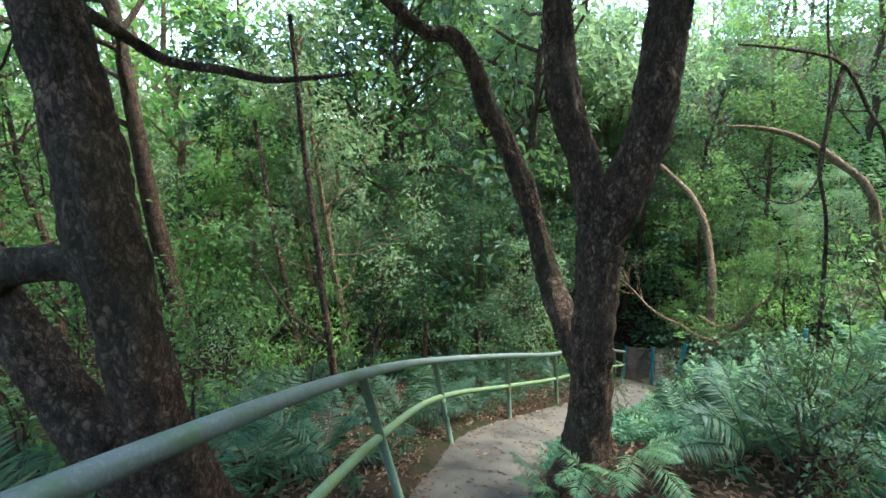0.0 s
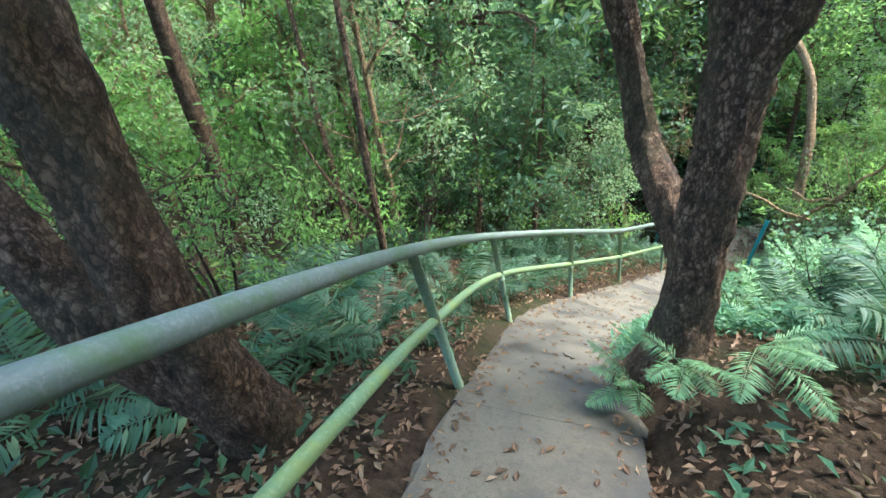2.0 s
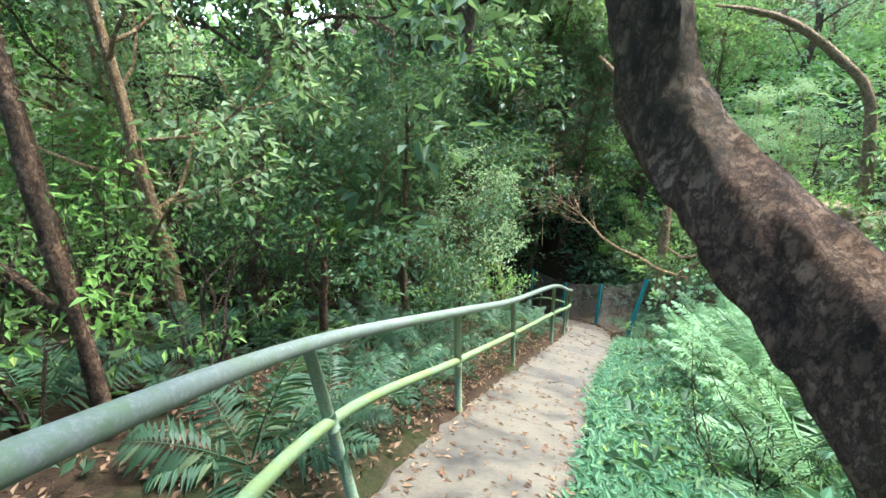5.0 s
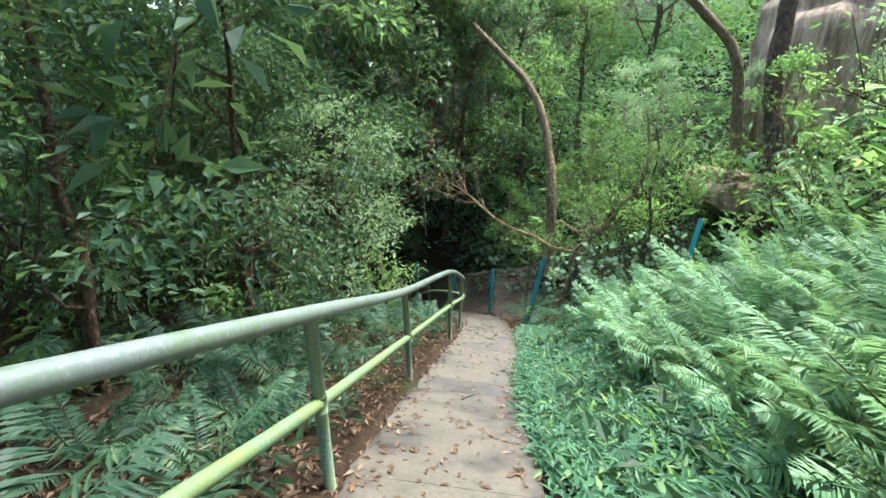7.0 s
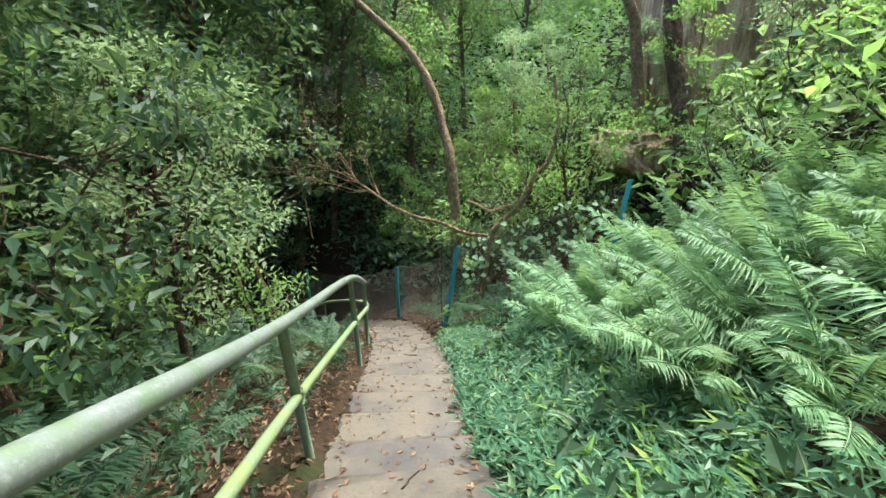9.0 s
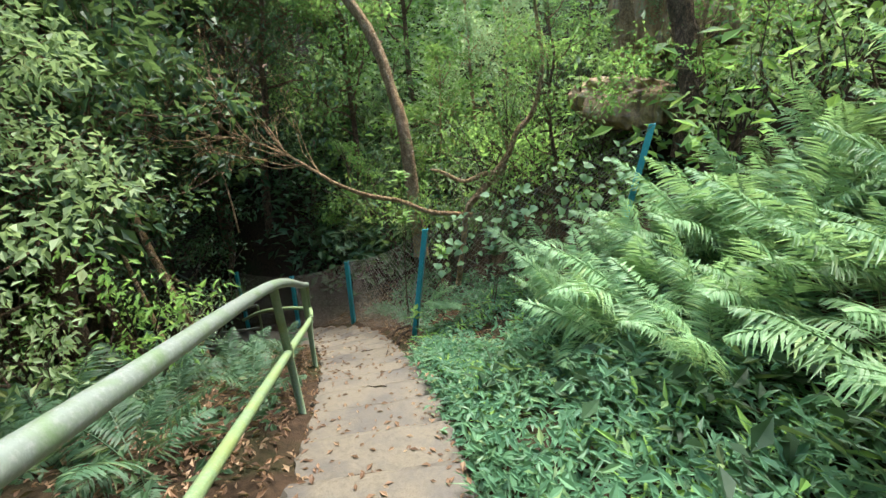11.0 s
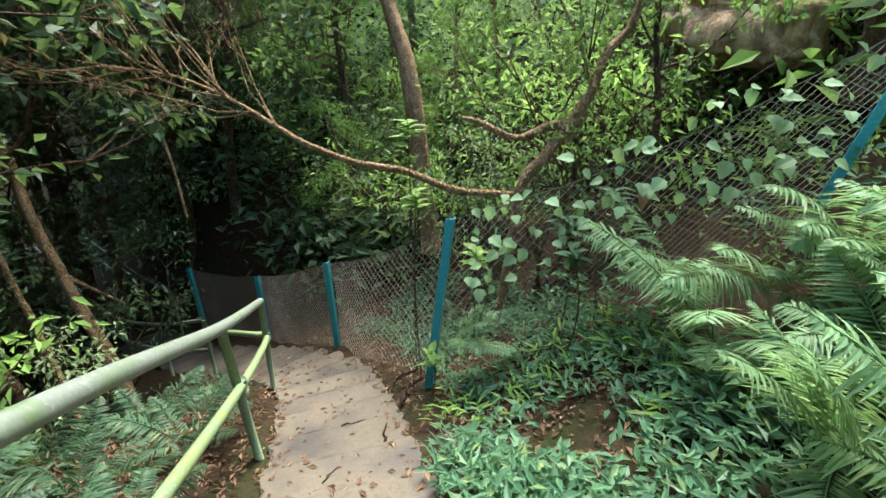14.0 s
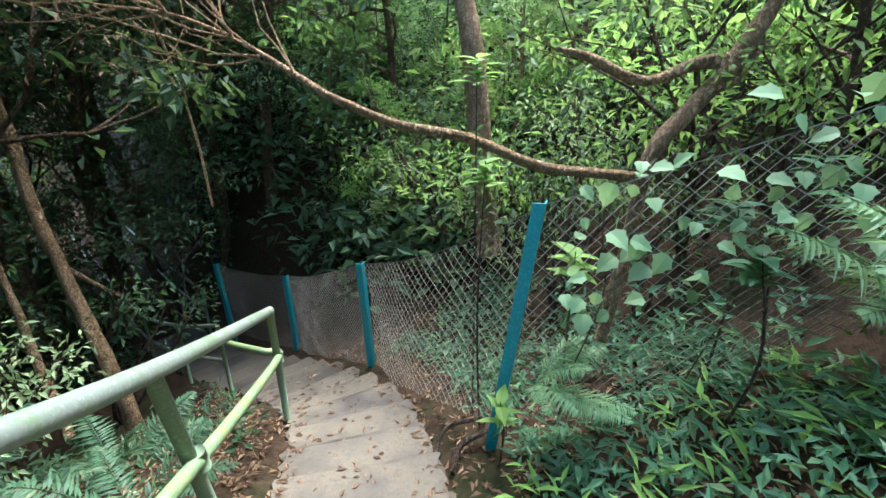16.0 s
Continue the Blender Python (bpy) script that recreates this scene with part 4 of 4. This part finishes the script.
for q in tips:
    if rng.random() < 0.4:
        g = Geo()
        sprays(g, [q], rng, 1, 0.03, 0.085, 0.034, 0.9)
        part("dead_leaf", g, DRY, branch)
limb("twisted_liana", [
    [(6.0, 11.75, -4.6, 0.04), (6.06, 11.7, -3.9, 0.04), (6.1, 11.67, -3.47, 0.042), (6.29, 11.61, -3.25, 0.043), (6.55, 11.53, -2.99, 0.05), (6.75, 11.49, -2.74, 0.04), (6.92, 11.49, -2.45, 0.035), (7.15, 11.41, -2.2, 0.035), (7.3, 11.4, -1.6, 0.03), (7.2, 11.5, -0.8, 0.02)],
    [(6.55, 11.53, -2.99, 0.04), (6.38, 11.66, -3.01, 0.035), (6.17, 11.8, -3.09, 0.03), (5.98, 12.02, -2.97, 0.026), (5.86, 12.15, -2.92, 0.012)],
    [(6.25, 11.62, -3.3, 0.02), (6.36, 11.6, -3.17, 0.022), (6.52, 11.5, -3.09, 0.022), (6.68, 11.46, -2.9, 0.02)],
    [(6.75, 11.49, -2.74, 0.015), (6.7, 11.6, -2.4, 0.013), (6.6, 11.8, -2.0, 0.01)],
], BARK_PALE, "twisted pale brown stem growing through the fence", "tree")
limb("tree", [[(7.4, 14.3, -5.2, 0.15), (7.4, 14.62, -2.96, 0.12), (7.43, 15.03, -1.95, 0.11), (7.35, 15.5, -0.92, 0.105), (7.07, 16.06, -0.09, 0.10), (6.63, 16.6, 0.49, 0.09), (5.9, 17.2, 1.3, 0.06)]], BARK_PALE, "leaning tree trunk with orange-tan bark", "tree", 12)
limb("tree", [[(3.4, 15.9, -7.0, 0.09), (3.34, 16.09, -6.18, 0.08), (3.23, 16.47, -5.58, 0.075), (3.16, 16.79, -5.04, 0.07), (3.06, 17.17, -4.44, 0.07), (3.01, 17.72, -3.43, 0.065), (2.8, 18.4, -2.0, 0.05)], [(3.16, 16.8, -5.04, 0.03), (3.4, 16.7, -5.3, 0.02), (3.7, 16.6, -5.6, 0.012)]], BARK_PALE, "slanting tree trunk in the shade below the steps", "tree", 12)
limb("tree", [[(2.85, 15.8, -6.6, 0.05), (2.78, 16.1, -5.92, 0.045), (2.74, 16.38, -5.43, 0.04), (2.68, 16.67, -4.93, 0.035), (2.6, 17.3, -4.0, 0.02)]], BARK_PALE, "thin pale trunk in the shade below the steps", "tree", 10)
limb("hanging_root", [[(5.0, 17.9, -4.95, 0.02), (5.05, 18.31, -4.02, 0.022), (5.02, 18.82, -3.05, 0.02), (4.93, 19.33, -2.1, 0.02), (4.8, 19.6, -0.5, 0.02)]], BARK_PALE, "pale hanging root in the dark hollow", "liana", 6)
limb("tree", [[(-1.72, 5.1, -2.7, 0.055), (-1.78, 5.15, -1.9, 0.05), (-1.8, 5.16, -1.2, 0.045), (-1.88, 5.2, -0.3, 0.042), (-1.92, 5.25, 0.3, 0.04), (-2.05, 5.4, 1.4, 0.035), (-2.15, 5.5, 3.0, 0.025)], [(-1.85, 5.17, -0.9, 0.025), (-2.1, 5.2, -0.65, 0.025), (-2.4, 5.3, -0.45, 0.02), (-2.8, 5.4, 0.2, 0.012)]], BARK, "thin dark tree trunk among the bushes", "tree", 10)
limb("tree", [[(-2.6, 6.3, -3.0, 0.06), (-2.7, 6.46, -1.99, 0.055), (-2.95, 6.75, -1.3, 0.05), (-3.13, 6.98, -0.66, 0.05), (-3.42, 7.34, 0.26, 0.045), (-3.8, 7.8, 2.0, 0.03)]], BARK, "slanting dark tree trunk among the bushes", "tree", 10)
limb("tree", [[(8.95, 9.95, -2.9, 0.22), (8.97, 9.98, -2.05, 0.18), (9.08, 10.18, -1.4, 0.17), (9.19, 10.65, -0.1, 0.15), (9.3, 10.9, 2.0, 0.13), (9.2, 11.2, 5.0, 0.08)]], BARK, "dark old trunk in front of the rock", "tree", 12)
limb("bare_limb", [[(6.1, 12.34, 1.98, 0.02), (6.8, 12.3, 1.93, 0.045), (7.59, 12.1, 1.71, 0.07), (8.47, 11.79, 1.11, 0.085), (9.13, 11.4, 0.19, 0.10), (9.6, 11.2, -2.5, 0.13)]], BARK_PALE, "thick bare limb leaning over the slope", "tree", 12)
limb("liana", [[(2.6, 5.2, 2.5, 0.012), (3.04, 5.06, 2.41, 0.016), (3.54, 5.07, 2.27, 0.018), (3.81, 4.99, 1.8, 0.018), (3.97, 4.93, 1.48, 0.018), (4.2, 4.9, 0.5, 0.02), (4.3, 4.9, -0.9, 0.02)],
                [(3.54, 5.06, 2.24, 0.02), (3.43, 4.96, 1.81, 0.022), (3.32, 4.83, 1.27, 0.02), (3.4, 4.72, 0.67, 0.02), (3.5, 4.7, -0.6, 0.02)]], BARK, "dark liana hanging over the fern bank", "liana", 6)
limb("liana", [[(2.38, 4.46, 1.29, 0.008), (2.54, 4.42, 1.06, 0.009), (2.85, 4.43, 0.98, 0.01), (3.08, 4.49, 1.18, 0.011), (3.15, 4.57, 1.53, 0.011), (3.2, 4.71, 2.14, 0.011), (3.17, 4.84, 2.75, 0.01), (3.1, 5.0, 4.5, 0.01)]], BARK, "thin looping liana over the fern bank", "liana", 6)
limb("branch", [[(-1.62, 1.78, 2.1, 0.035), (-1.75, 2.3, 2.06, 0.03), (-1.62, 2.44, 1.96, 0.028), (-1.32, 2.45, 1.91, 0.024), (-1.06, 2.46, 1.86, 0.018), (-0.7, 2.6, 1.9, 0.01)]], BARK, "dark side branch reaching over the railing", "branch", 8)


def sapling(x, y, z, top, number, leaf, material, rng, label):
    t = tagged(new("sapling"), label, "plant")
    g = Geo()
    bend = rng.normal(size=2) * 0.06
    tube(g, [(x, y, z - 0.1), (x + bend[0], y + bend[1], (z + top) / 2), (x, y, top)], [0.008, 0.007, 0.003], 5, 5)
    part("stem", g, BARK_RED, t, smooth=True)
    for k in range(number):
        g = Geo()
        h = top - 0.16 * (1 - k / number)
        a = k * 2.4 + rng.normal() * 0.3
        k2 = rng.uniform(0.7, 1.15)
        broad_leaf(g, (x, y, h), (math.cos(a), math.sin(a), 0.35), (0.1 * rng.normal(), 0.1 * rng.normal(), 1), leaf * k2, leaf * 0.42 * k2)
        part("leaf", g, material, t)


rng = np.random.default_rng(95)
for x, y, top, n, size, m in ((5.6, 12.5, -2.95, 16, 0.17, LEAF_BRIGHT), (5.5, 12.3, -3.5, 14, 0.17, LEAF_BRIGHT), (5.72, 11.8, -3.95, 12, 0.17, LEAF_BRIGHT), (5.24, 11.85, -4.75, 9, 0.15, LEAF_BRIGHT), (6.1, 11.2, -3.6, 16, 0.16, HERB), (6.4, 11.0, -3.4, 16, 0.17, HERB), (5.9, 11.0, -3.75, 14, 0.16, HERB), (5.68, 10.48, -4.44, 8, 0.13, LEAF_BRIGHT), (5.19, 10.89, -4.66, 8, 0.11, HERB)):
    sapling(x, y, float(land(x, y)[0]), top, n, size, m, rng, "broad-leaved sapling with light green leaves by the fence")


def creeper(a, b, number, rng):
    """A climbing plant whose broad leaves hang over the upper wire."""
    t = tagged(new("creeper"), "pale broad-leaved creeper over the wire fence", "plant")
    (a0, a1), (b0, b1) = [[np.array(q) for q in side] for side in (a, b)]
    out = np.cross((b0 - a0) / np.linalg.norm(b0 - a0), (0, 0, 1.0))
    out *= -1 if out[0] > 0 else 1
    for k in range(3):
        g = Geo()
        tube(g, [a0 + (b0 - a0) * h + (a1 - a0) * v + out * 0.04 for h, v in ((0.1 + 0.25 * k, 0.0), (0.15 + 0.25 * k, 0.5), (0.12 + 0.27 * k, 0.9), (0.3 + 0.25 * k, 1.0))], 0.004, 5, 6)
        part("vine", g, BARK_RED, t, smooth=True)
    for _ in range(number):
        h, v = rng.uniform(0.05, 0.95), rng.uniform(0.45, 1.08)
        low, top = a0 + (b0 - a0) * h, a1 + (b1 - a1) * h
        p = low + (top - low) * v + out * rng.uniform(0.02, 0.16)
        s = rng.uniform(0.065, 0.125)
        d = out * 0.5 + unit(rng, 1)[0] * 0.7 - (0, 0, 0.35)
        g = Geo()
        broad_leaf(g, p, d, out * 0.7 + np.array([0, 0, 1.0]), s, s * 0.95, 0.45)
        part("leaf", g, CREEPER, t)


CREEPER = leaf_material("creeper_leaf", (0.13, 0.26, 0.12), (0.23, 0.39, 0.18), (0.4, 0.46, 0.16), 0.45)
creeper(FENCE[1], FENCE[0], 125, rng)
limb("root", [[(5.05, 12.05, -5.32, 0.02), (5.2, 12.15, -5.27, 0.022), (5.36, 12.1, -5.22, 0.02), (5.5, 12.2, -5.25, 0.015)], [(5.1, 12.3, -5.38, 0.014), (5.25, 12.35, -5.3, 0.016), (5.4, 12.25, -5.25, 0.012)]], BARK_RED, "brown tree roots on bare soil beside the steps", "root", 6)
def boulder(x, y, z, sx, sy, sz, seed, label):
    bm = bmesh.new()
    bmesh.ops.create_icosphere(bm, subdivisions=5, radius=1)
    for v in bm.verts:
        c = v.co.copy()
        k = 1 + 0.06 * noise.noise(Vector((c.x * 9, c.y * 9, c.z * 1.6 + seed))) + 0.05 * noise.noise(c * 14) + 0.3 * noise.noise(c * 1.3 + Vector((seed, 0, 0))) + 0.12 * noise.noise(c * 4 + Vector((seed, 5, 0))) + 0.05 * abs(noise.noise(Vector((c.x * 9, c.y * 9, c.z * 2))))
        v.co = Vector((math.copysign(abs(c.x) ** 0.7, c.x) * sx, math.copysign(abs(c.y) ** 0.7, c.y) * sy, math.copysign(abs(c.z) ** 0.6, c.z) * sz)) * k
    me = bpy.data.meshes.new("boulder")
    bm.to_mesh(me)
    bm.free()
    me.materials.append(ROCK)
    me.polygons.foreach_set("use_smooth", [True] * len(me.polygons))
    o = new("boulder", me)
    o.location = (x, y, z)
    tagged(o, label, "rock")


boulder(12.3, 11.3, 0.4, 1.5, 1.8, 2.4, 2, "tan weathered rock face above the fern bank")
boulder(13.4, 9.2, 0.6, 1.5, 1.6, 2.4, 7, "brown streaked rock beside the old trunk")
boulder(9.6, 11.3, -2.2, 0.7, 0.8, 0.4, 9, "pale earthy boulder on the slope")
path_litter(7000, rng)


def dead_leaf(x, y, z, size, label):
    """One large curled dead leaf caught on a plant."""
    g = Geo()
    broad_leaf(g, (x, y, z), (-0.5, -0.35, -0.6), (-0.6, -0.7, 0.4), size, size * 0.5)
    tagged(part("dead_leaf", g, DRY), label, "leaf")


dead_leaf(6.19, 10.70, -3.31, 0.17, "large orange-brown dead leaf caught on the creeper")


def fallen_stick(x, y, length, turn, r, label):
    """A crooked stick lying on the steps or the soil beside them."""
    dg = bpy.context.evaluated_depsgraph_get()
    pts = []
    for k in range(5):
        u = (k / 4 - 0.5) * length
        q = (x + u * math.cos(turn) + 0.015 * math.sin(k * 2.1), y + u * math.sin(turn))
        hit, at, *_ = scene.ray_cast(dg, (*q, float(locate(*q)[2][0]) + 0.25), (0, 0, -1), distance=0.8)
        pts.append((*q, (at.z if hit else float(land(*q)[0])) + r))
    zs = np.array([q[2] for q in pts])
    zs = np.maximum(zs, np.polyval(np.polyfit(np.arange(5), zs, 1), np.arange(5)))
    g = Geo()
    tube(g, [(a, b, z) for (a, b, _), z in zip(pts, zs)], [r, r * 0.95, r * 0.8, r * 0.7, r * 0.4], 6, 4, 0.3)
    tagged(part("stick", g, BARK_RED, smooth=True), label, "stick", "fallen sticks")


for x, y, length, turn, r in ((4.62, 11.70, 0.24, 0.9, 0.011), (4.52, 12.00, 0.18, -0.3, 0.006), (4.05, 11.5, 0.15, 0.4, 0.005), (3.6, 10.4, 0.2, 2.2, 0.006), (1.9, 7.6, 0.22, 0.6, 0.006), (0.2, 3.6, 0.2, 1.9, 0.005)):
    fallen_stick(x, y, length, turn, r, "short brown stick lying on the concrete steps")
